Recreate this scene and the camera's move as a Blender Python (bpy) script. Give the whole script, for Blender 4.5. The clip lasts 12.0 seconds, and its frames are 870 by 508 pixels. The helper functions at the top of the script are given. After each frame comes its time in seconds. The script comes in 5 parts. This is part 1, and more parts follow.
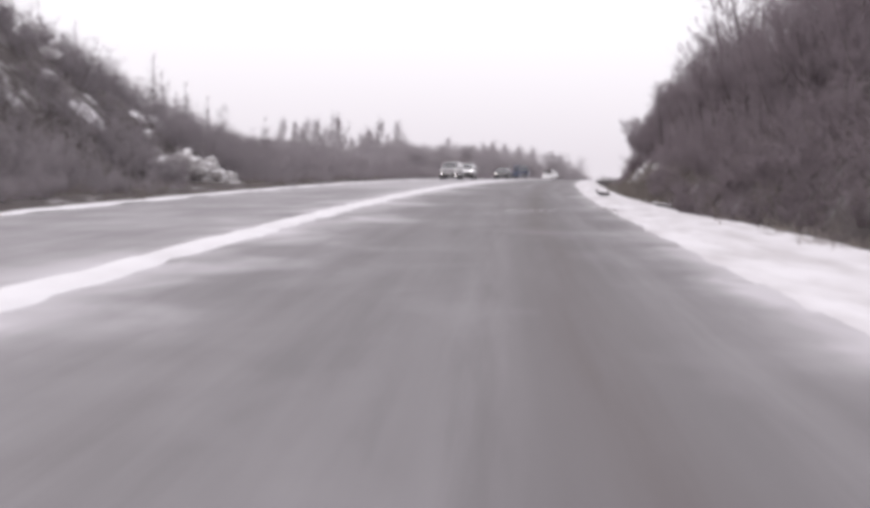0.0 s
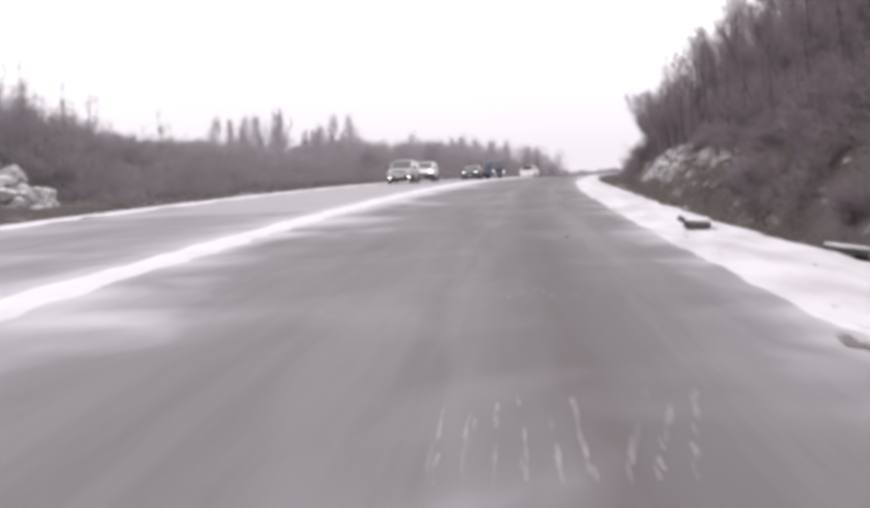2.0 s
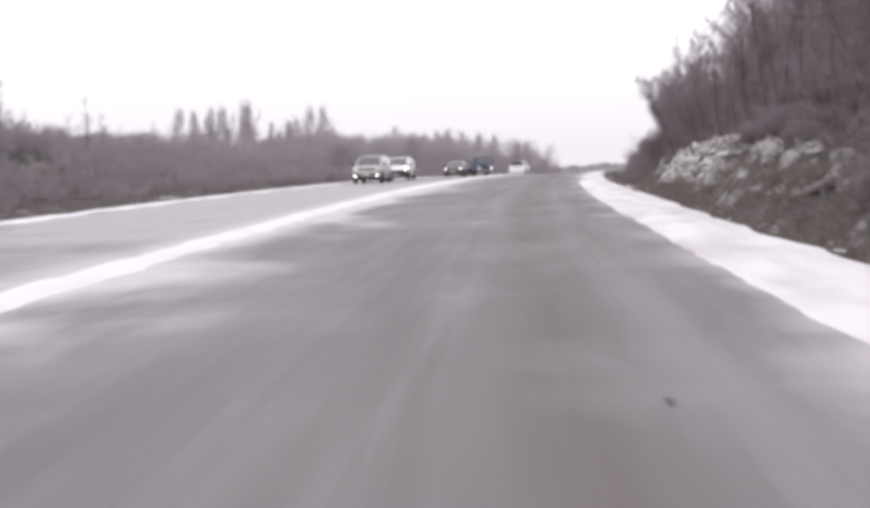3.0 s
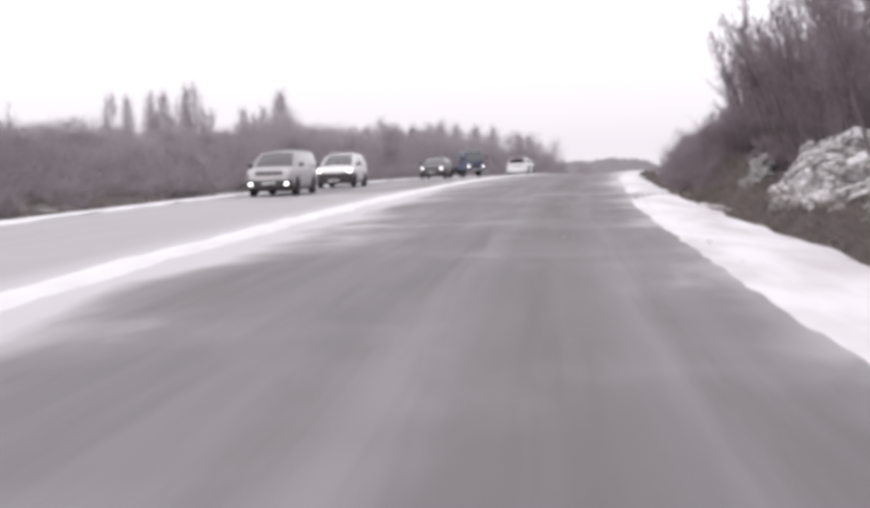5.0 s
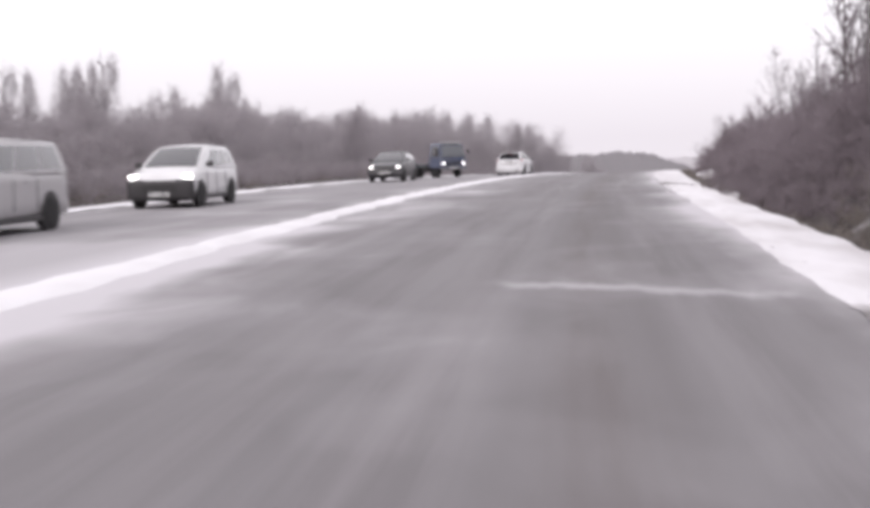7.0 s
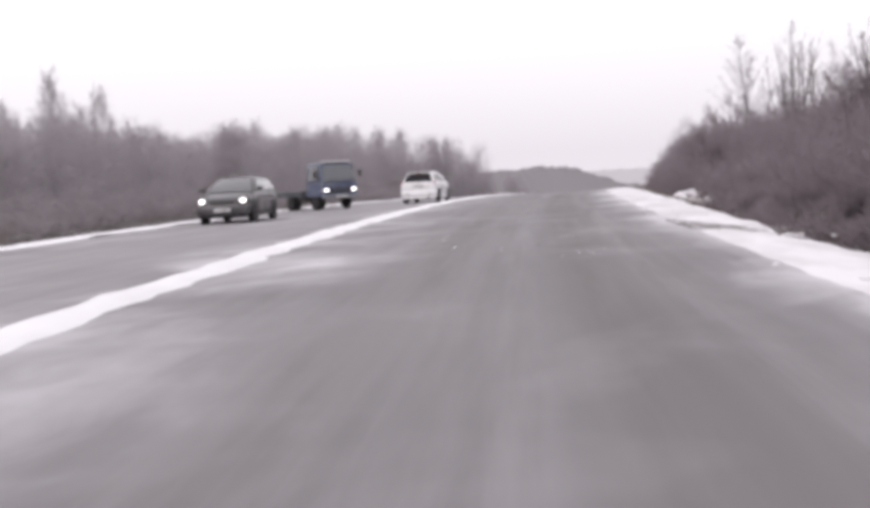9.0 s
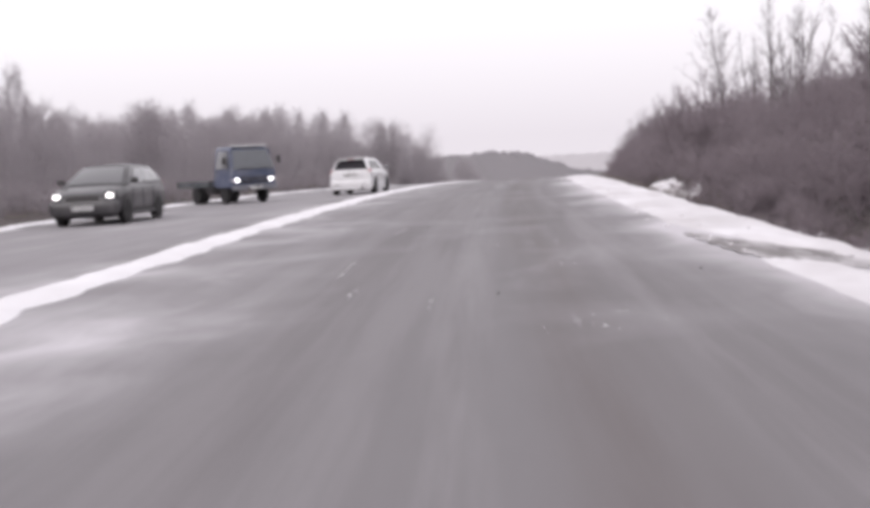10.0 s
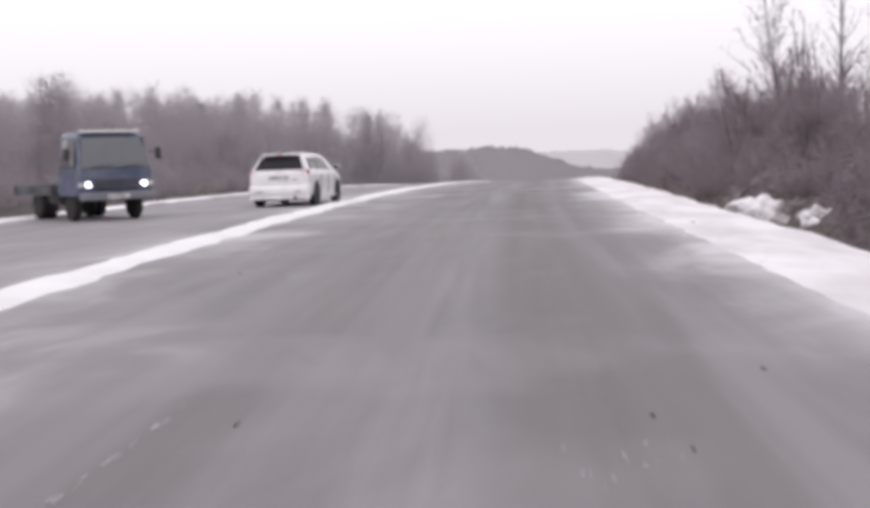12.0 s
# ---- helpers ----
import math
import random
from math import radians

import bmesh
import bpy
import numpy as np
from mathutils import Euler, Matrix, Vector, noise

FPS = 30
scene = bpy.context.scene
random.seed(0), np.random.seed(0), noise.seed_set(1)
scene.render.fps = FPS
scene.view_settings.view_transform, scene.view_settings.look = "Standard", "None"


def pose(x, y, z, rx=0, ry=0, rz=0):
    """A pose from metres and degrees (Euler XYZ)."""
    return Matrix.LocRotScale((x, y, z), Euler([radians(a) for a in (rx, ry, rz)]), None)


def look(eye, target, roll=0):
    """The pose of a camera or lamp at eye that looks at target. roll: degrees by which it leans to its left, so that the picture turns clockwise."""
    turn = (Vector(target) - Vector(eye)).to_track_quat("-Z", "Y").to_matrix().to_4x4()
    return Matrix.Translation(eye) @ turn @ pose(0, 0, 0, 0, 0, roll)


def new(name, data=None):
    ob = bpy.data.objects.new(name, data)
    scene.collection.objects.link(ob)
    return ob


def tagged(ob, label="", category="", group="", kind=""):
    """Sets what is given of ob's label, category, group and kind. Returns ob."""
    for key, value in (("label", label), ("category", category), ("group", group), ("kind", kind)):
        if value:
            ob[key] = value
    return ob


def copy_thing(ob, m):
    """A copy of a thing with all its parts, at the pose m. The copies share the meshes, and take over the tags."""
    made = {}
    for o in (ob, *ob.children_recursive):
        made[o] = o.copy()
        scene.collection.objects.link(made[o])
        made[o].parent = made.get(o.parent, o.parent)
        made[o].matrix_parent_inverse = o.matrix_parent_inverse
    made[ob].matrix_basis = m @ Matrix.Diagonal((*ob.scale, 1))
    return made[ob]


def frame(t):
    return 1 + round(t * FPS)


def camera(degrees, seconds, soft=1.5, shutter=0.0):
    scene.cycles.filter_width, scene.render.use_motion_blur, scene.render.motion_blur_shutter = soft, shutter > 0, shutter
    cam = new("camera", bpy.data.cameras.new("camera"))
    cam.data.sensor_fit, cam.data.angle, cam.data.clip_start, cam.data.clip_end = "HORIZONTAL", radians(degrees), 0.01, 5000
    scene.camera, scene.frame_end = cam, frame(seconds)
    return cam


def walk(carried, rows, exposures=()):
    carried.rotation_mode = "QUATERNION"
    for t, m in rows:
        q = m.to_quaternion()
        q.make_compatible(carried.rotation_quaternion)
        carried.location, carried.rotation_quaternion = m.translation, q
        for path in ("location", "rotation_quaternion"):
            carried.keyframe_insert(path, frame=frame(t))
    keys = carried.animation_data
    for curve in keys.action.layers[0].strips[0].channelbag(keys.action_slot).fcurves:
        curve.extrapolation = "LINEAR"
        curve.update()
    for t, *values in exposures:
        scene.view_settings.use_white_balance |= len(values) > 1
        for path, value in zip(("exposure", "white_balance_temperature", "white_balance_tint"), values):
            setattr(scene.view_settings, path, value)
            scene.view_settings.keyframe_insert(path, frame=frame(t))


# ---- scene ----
# A four-lane winter road over a crest, between bare woods.
# Places are given as (s, lat, h): metres along the road, across it and above it.
CAM_DEG = 39.96
cam = camera(CAM_DEG, 12.0, soft=4.5, shutter=0.5)
PATH = [
    (0.0, pose(-0.018, 0.000, 1.200, 85.620, -0.234, 2.585)),
    (0.5, pose(0.076, 6.333, 1.200, 86.235, 0.711, 1.873)),
    (1.0, pose(0.209, 12.620, 1.200, 85.610, 0.668, 1.524)),
    (1.5, pose(0.380, 18.864, 1.200, 85.762, 1.080, 1.406)),
    (2.0, pose(0.591, 25.063, 1.199, 85.508, 1.837, 1.276)),
    (2.5, pose(0.839, 31.217, 1.196, 85.635, 1.972, 0.973)),
    (3.0, pose(1.125, 37.327, 1.192, 85.237, 1.914, 0.732)),
    (4.0, pose(1.848, 49.726, 1.178, 85.108, 1.871, 0.796)),
    (5.0, pose(2.700, 62.230, 1.148, 84.978, 1.829, 0.860)),
    (5.5, pose(3.115, 68.445, 1.128, 84.572, 2.162, 0.780)),
    (6.0, pose(3.549, 74.361, 1.105, 84.545, 2.383, 0.551)),
    (6.5, pose(3.998, 79.979, 1.079, 85.235, 2.469, 0.452)),
    (7.0, pose(4.455, 85.299, 1.050, 84.577, 1.335, 0.944)),
    (8.0, pose(5.094, 95.136, 0.988, 84.948, 2.121, -0.985)),
    (9.0, pose(5.774, 103.552, 0.918, 85.319, 2.908, -2.905)),
    (9.5, pose(6.272, 107.451, 0.881, 85.002, 2.711, -4.077)),
    (10.0, pose(6.773, 111.235, 0.842, 84.472, 2.779, -5.207)),
    (10.5, pose(7.275, 114.903, 0.802, 84.508, 2.068, -5.816)),
    (11.0, pose(7.778, 118.456, 0.759, 84.944, 2.018, -5.540)),
    (11.5, pose(8.279, 121.894, 0.715, 84.469, 1.955, -5.388)),
    (12.0, pose(8.778, 125.217, 0.670, 84.186, 1.744, -5.301)),
]

walk(cam, PATH, exposures=[(0.0, -0.06, 6430, 15.5), (1.2, 0.05, 6430, 15.5), (2.6, 0.11, 6430, 15.5), (5.5, 0.08, 6430, 15.5), (7.0, 0.03, 6430, 15.5), (9.5, -0.02, 6430, 15.5), (12.0, -0.06, 6430, 15.5)])

# ---------------- overcast sky and a veiled sun ----------------
SUN_EL, SUN_AZ = radians(30), radians(212)
world = bpy.data.worlds.new("overcast_sky")
scene.world = world
world.use_nodes = True
wn, wl = world.node_tree.nodes, world.node_tree.links
wn.clear()
w_out = wn.new("ShaderNodeOutputWorld")
w_bg = wn.new("ShaderNodeBackground")
w_sky = wn.new("ShaderNodeTexSky")
w_sky.sky_type = "NISHITA"
w_sky.sun_disc = False
w_sky.sun_elevation, w_sky.sun_rotation = SUN_EL, SUN_AZ
w_sky.air_density, w_sky.dust_density = 1.0, 4.0
w_coord = wn.new("ShaderNodeTexCoord")
w_sep = wn.new("ShaderNodeSeparateXYZ")
w_ramp = wn.new("ShaderNodeValToRGB")
w_ramp.color_ramp.elements[0].position, w_ramp.color_ramp.elements[0].color = 0.0, (0.90, 0.862, 0.89, 1)
w_ramp.color_ramp.elements[1].position, w_ramp.color_ramp.elements[1].color = 0.11, (1.16, 1.14, 1.155, 1)
w_mix = wn.new("ShaderNodeMix")
w_mix.data_type = "RGBA"
w_mix.inputs[0].default_value = 0.94
w_scale = wn.new("ShaderNodeVectorMath")
w_scale.operation = "SCALE"
w_scale.inputs[3].default_value = 0.1
wl.new(w_sky.outputs[0], w_scale.inputs[0])
wl.new(w_coord.outputs["Generated"], w_sep.inputs[0])
wl.new(w_sep.outputs["Z"], w_ramp.inputs[0])
wl.new(w_scale.outputs[0], w_mix.inputs[6])
wl.new(w_ramp.outputs[0], w_mix.inputs[7])
wl.new(w_mix.outputs[2], w_bg.inputs[0])
w_bg.inputs[1].default_value = 1.0
wl.new(w_bg.outputs[0], w_out.inputs[0])

sun_data = bpy.data.lights.new("sun", "SUN")
sun_data.energy, sun_data.angle, sun_data.color = 0.85, radians(30), (1.0, 0.96, 0.93)
sun = new("sun", sun_data)
sun.matrix_world = look((60 * math.sin(SUN_AZ), 60 * math.cos(SUN_AZ), 60 * math.tan(SUN_EL)), (0, 0, 0))

# ---------------- the line of the road ----------------
KNOT = np.arange(0, 721, 80.0)
BEND_X = np.array([9.74, 11.57, 10.89, 8.35, 6.58, 5.33, 4.41, 3.76, 3.36, 3.16]) * 1e-4
BEND_Z = np.array([0.12, -1.33, -3.65, -4.64, -3.96, 1.0, 4.4, 4.4, 1.6, 0.0]) * 1e-4
S_GRID = np.arange(0, 760, 1.0)
X_GRID = np.cumsum(np.cumsum(np.interp(S_GRID, KNOT, BEND_X)))
Z_GRID = np.cumsum(np.cumsum(np.interp(S_GRID, KNOT, BEND_Z)))
LAT_C, LAT_L, LAT_R = -4.29, -10.93, 2.36      # central snow ridge, far edge, near edge


def road_x(s):
    return np.interp(s, S_GRID, X_GRID) + np.maximum(np.asarray(s, float) - 759, 0) * 0.5


def road_z(s):
    return np.interp(s, S_GRID, Z_GRID) - np.maximum(np.asarray(s, float) - 759, 0) * 0.022


def heading(s):
    """The road's turn from +y, in degrees, clockwise positive."""
    return math.degrees(math.atan2(float(road_x(s + 2) - road_x(s - 2)), 4.0))


def smooth(e0, e1, v):
    u = np.clip((np.asarray(v, float) - e0) / (e1 - e0), 0, 1)
    return u * u * (3 - 2 * u)


def ripple(s, lat, size, seed):
    """Uneven ground, about -1 to 1."""
    return (np.sin(s / size * 2.1 + seed) * np.cos(lat / size * 1.7 + seed * 1.3) + np.sin(s / size * 4.7 - lat / size * 3.1 + seed * 2.1) * 0.6
            + np.sin(s / size * 9.3 + lat / size * 8.7 + seed) * 0.35) / 1.95


def edge_lat(s):
    """Where the near shoulder drops into the ditch."""
    return np.interp(s, [0, 18, 23, 30, 38, 44, 55, 64, 74, 86, 110, 121, 138, 160], [5.1, 5.0, 4.7, 4.05, 3.85, 3.7, 3.65, 3.7, 3.6, 3.45, 3.6, 3.7, 4.0, 4.3])


def ground_h(s, lat):
    """Height of the land over the road's surface."""
    s, lat = np.asarray(s, float), np.asarray(lat, float)
    d = lat - 4.1
    amp = 0.3 + 0.7 * (1 - smooth(92, 128, s)) - 0.12 * smooth(200, 260, s)
    g = lat - edge_lat(s)
    cut = 1.1 * smooth(74, 78, s) * (1 - smooth(96, 105, s))     # where rock stands out of the slope
    right = -0.75 * np.exp(-((g - 1.5) / 0.95) ** 2) + amp * 10.5 * (1 - np.exp(-np.maximum(d - 2.0 - cut, 0) / (9.5 - cut)))
    right = np.where(g > 0, right + ripple(s, lat, 5.0, 1.0) * 0.35 * smooth(1.5, 5, d), 0.0)
    e = -11.5 - lat
    hill = 12.0 * np.exp(-((s - 40) / 52) ** 2) + 0.5
    left = -0.45 * np.exp(-((e - 1.6) / 1.0) ** 2) + hill * smooth(7, 21, e)
    left = np.where(e > 0, left + ripple(s, lat, 6.0, 2.4) * 0.4 * smooth(2, 7, e), 0.0)
    return np.where(g > 0, right, np.where(e > 0, left, -0.06))


def place(s, lat, h=0.0):
    """World point over the road's surface."""
    return Vector((float(road_x(s)) + lat, s, float(road_z(s)) + h))


def on_land(s, lat, up=0.0):
    return place(s, lat, float(ground_h(s, lat)) + up)


# ---------------- materials ----------------
def nodes_of(name):
    m = bpy.data.materials.new(name)
    m.use_nodes = True
    nt = m.node_tree
    b = nt.nodes["Principled BSDF"]
    return m, nt.nodes, nt.links, b


def noise_node(n, l, vec, scale, detail=4.0, rough=0.55):
    t = n.new("ShaderNodeTexNoise")
    t.inputs["Scale"].default_value, t.inputs["Detail"].default_value, t.inputs["Roughness"].default_value = scale, detail, rough
    if vec is not None:
        l.new(vec, t.inputs["Vector"])
    return t.outputs["Fac"]


def ramp_node(n, l, fac, stops):
    r = n.new("ShaderNodeValToRGB")
    while len(r.color_ramp.elements) < len(stops):
        r.color_ramp.elements.new(0.5)
    for el, (p, c) in zip(r.color_ramp.elements, stops):
        el.position = p
        el.color = (c, c, c, 1) if isinstance(c, (int, float)) else (*c, 1)
    l.new(fac, r.inputs[0])
    return r.outputs[0]


def mix_node(n, l, fac, a, b):
    m = n.new("ShaderNodeMix")
    m.data_type = "RGBA"
    for sock, v in ((m.inputs[0], fac), (m.inputs[6], a), (m.inputs[7], b)):
        if isinstance(v, (int, float)):
            sock.default_value = v
        elif isinstance(v, tuple):
            sock.default_value = (*v, 1)
        else:
            l.new(v, sock)
    return m.outputs[2]


def math_node(n, l, op, a, b=0.0):
    m = n.new("ShaderNodeMath")
    m.operation = op
    m.use_clamp = op in ("ADD", "MULTIPLY", "SUBTRACT")
    for sock, v in ((m.inputs[0], a), (m.inputs[1], b)):
        if isinstance(v, (int, float)):
            sock.default_value = v
        else:
            l.new(v, sock)
    return m.outputs[0]


def bump_node(n, l, b, fac, strength, dist):
    k = n.new("ShaderNodeBump")
    k.inputs["Strength"].default_value, k.inputs["Distance"].default_value = strength, dist
    l.new(fac, k.inputs["Height"])
    l.new(k.outputs[0], b.inputs["Normal"])


def scaled(n, l, vec, scale):
    m = n.new("ShaderNodeMapping")
    m.inputs["Scale"].default_value = scale
    l.new(vec, m.inputs["Vector"])
    return m.outputs[0]


def plain(name, color, rough=0.5, metal=0.0, grain=0.15, scale=6.0, coat=0.0, bump=0.0):
    """A surface with a two-scale variation of its colour."""
    m, n, l, b = nodes_of(name)
    tc = n.new("ShaderNodeTexCoord").outputs["Object"]
    f1, f2 = noise_node(n, l, tc, scale), noise_node(n, l, tc, scale * 9)
    f = math_node(n, l, "MULTIPLY", math_node(n, l, "ADD", f1, f2), 0.5)
    lo, hi = tuple(c * (1 - grain) for c in color), tuple(min(1, c * (1 + grain)) for c in color)
    l.new(ramp_node(n, l, f, [(0.3, lo), (0.7, hi)]), b.inputs["Base Color"])
    b.inputs["Roughness"].default_value, b.inputs["Metallic"].default_value = rough, metal
    b.inputs["Coat Weight"].default_value = coat
    if bump:
        bump_node(n, l, b, f2, 0.6, bump)
    return m


def emitter(name, color, power):
    m, n, l, b = nodes_of(name)
    b.inputs["Base Color"].default_value = (*color, 1)
    b.inputs["Emission Color"].default_value = (*color, 1)
    b.inputs["Emission Strength"].default_value = power
    b.inputs["Roughness"].default_value = 0.2
    return m


STAIN_LAT = 0.65


def shifted(n, l, value, by):
    m = n.new("ShaderNodeMath")
    m.operation = "ADD"
    m.inputs[1].default_value = by
    l.new(value, m.inputs[0])
    return m.outputs[0]


def linear(n, l, value, k, c):
    """k * value + c, of a number or a socket c, unclamped."""
    m = n.new("ShaderNodeMath")
    m.operation = "MULTIPLY_ADD"
    l.new(value, m.inputs[0])
    m.inputs[1].default_value = k
    if isinstance(c, (int, float)):
        m.inputs[2].default_value = c
    else:
        l.new(c, m.inputs[2])
    return m.outputs[0]


def slope(n, l, value, v0, v1, a=0.0, b=1.0):
    """Rises smoothly from a at v0 to b at v1."""
    m = n.new("ShaderNodeMapRange")
    m.interpolation_type = "SMOOTHSTEP"
    for key, v in (("From Min", v0), ("From Max", v1), ("To Min", a), ("To Max", b)):
        m.inputs[key].default_value = v
    l.new(value, m.inputs["Value"])
    return m.outputs[0]


# lines of snow blown across the near lanes: where they cross the lane's middle, their slant, from lat, to lat, width
DRIFT_LINES = ((95.75, -0.55, -0.3, 2.6, 0.36), (82.0, -0.25, -3.6, -0.9, 0.5))


def asphalt():
    """Dry frosty asphalt with powder snow blown over it in streaks; UV is (across, along) in metres."""
    m, n, l, b = nodes_of("asphalt")
    uv = n.new("ShaderNodeUVMap").outputs[0]
    sep = n.new("ShaderNodeSeparateXYZ")
    l.new(uv, sep.inputs[0])
    across, along = sep.outputs[0], sep.outputs[1]
    grit = noise_node(n, l, uv, 60.0, 3.0)
    patch = noise_node(n, l, scaled(n, l, uv, (0.45, 0.11, 1)), 1.0, 5.0)
    lane = noise_node(n, l, scaled(n, l, uv, (0.9, 0.012, 1)), 1.0, 3.0)
    base = ramp_node(n, l, patch, [(0.25, (0.182, 0.172, 0.179)), (0.75, (0.248, 0.236, 0.242))])
    base = mix_node(n, l, math_node(n, l, "MULTIPLY", grit, 0.35), base, (0.165, 0.158, 0.163))
    # darker polished tracks along the lanes
    wear_noise = noise_node(n, l, scaled(n, l, uv, (2.2, 0.10, 1)), 1.0, 6.0, 0.6)
    track = ramp_node(n, l, lane, [(0.38, 1.0), (0.52, 0.0)])
    base = mix_node(n, l, math_node(n, l, "MULTIPLY", track, 0.30), base, (0.148, 0.133, 0.137))
    # a brownish drip stain along the middle of the lane
    mid = math_node(n, l, "ADD", math_node(n, l, "ABSOLUTE", shifted(n, l, across, -STAIN_LAT)), 0.0)
    drip = math_node(n, l, "MULTIPLY", ramp_node(n, l, mid, [(0.05, 1.0), (0.48, 0.0)]), ramp_node(n, l, wear_noise, [(0.36, 0.1), (0.62, 0.65)]))
    base = mix_node(n, l, drip, base, (0.146, 0.127, 0.126))
    # paler dust on both sides of it
    beside = math_node(n, l, "ABSOLUTE", shifted(n, l, mid, -0.80))
    dust = math_node(n, l, "MULTIPLY", slope(n, l, beside, 0.42, 0.05), slope(n, l, wear_noise, 0.35, 0.65, 0.0, 0.17))
    base = mix_node(n, l, dust, base, (0.56, 0.54, 0.56))
    # powder: wispy drifts, thicker beside the central ridge and on the far carriageway
    warp = n.new("ShaderNodeTexNoise")
    warp.inputs["Scale"].default_value = 0.35
    l.new(uv, warp.inputs["Vector"])
    add = n.new("ShaderNodeVectorMath")
    add.operation = "MULTIPLY_ADD"
    add.inputs[1].default_value = (2.2, 2.4, 0)
    l.new(warp.outputs["Color"], add.inputs[0])
    l.new(uv, add.inputs[2])
    wisp = noise_node(n, l, scaled(n, l, add.outputs[0], (0.40, 0.26, 1)), 1.0, 5.0, 0.52)
    streak = noise_node(n, l, scaled(n, l, add.outputs[0], (1.5, 0.05, 1)), 1.0, 5.0, 0.6)
    near_c = n.new("ShaderNodeMapRange")
    near_c.inputs["From Min"].default_value, near_c.inputs["From Max"].default_value = LAT_C + 2.9, LAT_C + 0.2
    near_c.inputs["To Min"].default_value, near_c.inputs["To Max"].default_value = 0.0, 0.50
    l.new(across, near_c.inputs["Value"])
    near_r = n.new("ShaderNodeMapRange")
    near_r.inputs["From Min"].default_value, near_r.inputs["From Max"].default_value = LAT_R - 0.8, LAT_R + 0.4
    near_r.inputs["To Min"].default_value, near_r.inputs["To Max"].default_value = 0.0, 0.55
    l.new(across, near_r.inputs["Value"])
    drift = n.new("ShaderNodeMapRange")        # the powder lies thicker on the lower stretch
    drift.inputs["From Min"].default_value, drift.inputs["From Max"].default_value = 95.0, 125.0
    drift.inputs["To Min"].default_value, drift.inputs["To Max"].default_value = 1.0, 0.68
    l.new(along, drift.inputs["Value"])
    beyond = n.new("ShaderNodeMapRange")       # and thins out again on the far lanes
    beyond.inputs["From Min"].default_value, beyond.inputs["From Max"].default_value = LAT_C - 0.2, LAT_C - 1.8
    beyond.inputs["To Min"].default_value, beyond.inputs["To Max"].default_value = 0.0, 0.2
    l.new(across, beyond.inputs["Value"])
    thick = math_node(n, l, "SUBTRACT", math_node(n, l, "MULTIPLY", near_c.outputs[0], drift.outputs[0]), beyond.outputs[0])
    blown = math_node(n, l, "MULTIPLY", slope(n, l, across, LAT_C + 1.5, LAT_C + 0.25, 0.0, 0.5), math_node(n, l, "MULTIPLY", slope(n, l, along, 48, 70), slope(n, l, along, 108, 92)))
    edge = math_node(n, l, "ADD", math_node(n, l, "ADD", thick, blown), near_r.outputs[0])
    w = math_node(n, l, "ADD", math_node(n, l, "MULTIPLY", wisp, 0.82), math_node(n, l, "MULTIPLY", streak, 0.18))
    w = math_node(n, l, "ADD", w, math_node(n, l, "MULTIPLY", edge, 0.62))
    far_lanes = slope(n, l, across, LAT_C - 0.2, LAT_C - 1.2)
    film = ramp_node(n, l, w, [(0.50, 0.0), (0.62, 0.10), (0.72, 0.38), (0.85, 0.92)])
    film = math_node(n, l, "MULTIPLY", film, linear(n, l, far_lanes, -0.55, 1.0))
    film = math_node(n, l, "ADD", film, math_node(n, l, "MULTIPLY", far_lanes, 0.13))
    for s0, skew, lat0, lat1, wide in DRIFT_LINES:
        off = linear(n, l, across, -skew, linear(n, l, wear_noise, 1.3, shifted(n, l, along, -s0 - 0.65)))
        line = slope(n, l, math_node(n, l, "ABSOLUTE", off), wide, 0.0)
        ends = math_node(n, l, "MULTIPLY", slope(n, l, across, lat0 - 0.3, lat0 + 0.5), slope(n, l, across, lat1 + 0.3, lat1 - 0.5))
        line = math_node(n, l, "MULTIPLY", math_node(n, l, "MULTIPLY", line, ends), slope(n, l, wisp, 0.38, 0.6, 0.05, 0.42))
        film = math_node(n, l, "ADD", film, line)
    base = mix_node(n, l, film, base, (0.62, 0.60, 0.625))
    l.new(base, b.inputs["Base Color"])
    b.inputs["Roughness"].default_value = 0.78
    b.inputs["Specular IOR Level"].default_value = 0.25
    bump_node(n, l, b, grit, 0.35, 0.006)
    return m


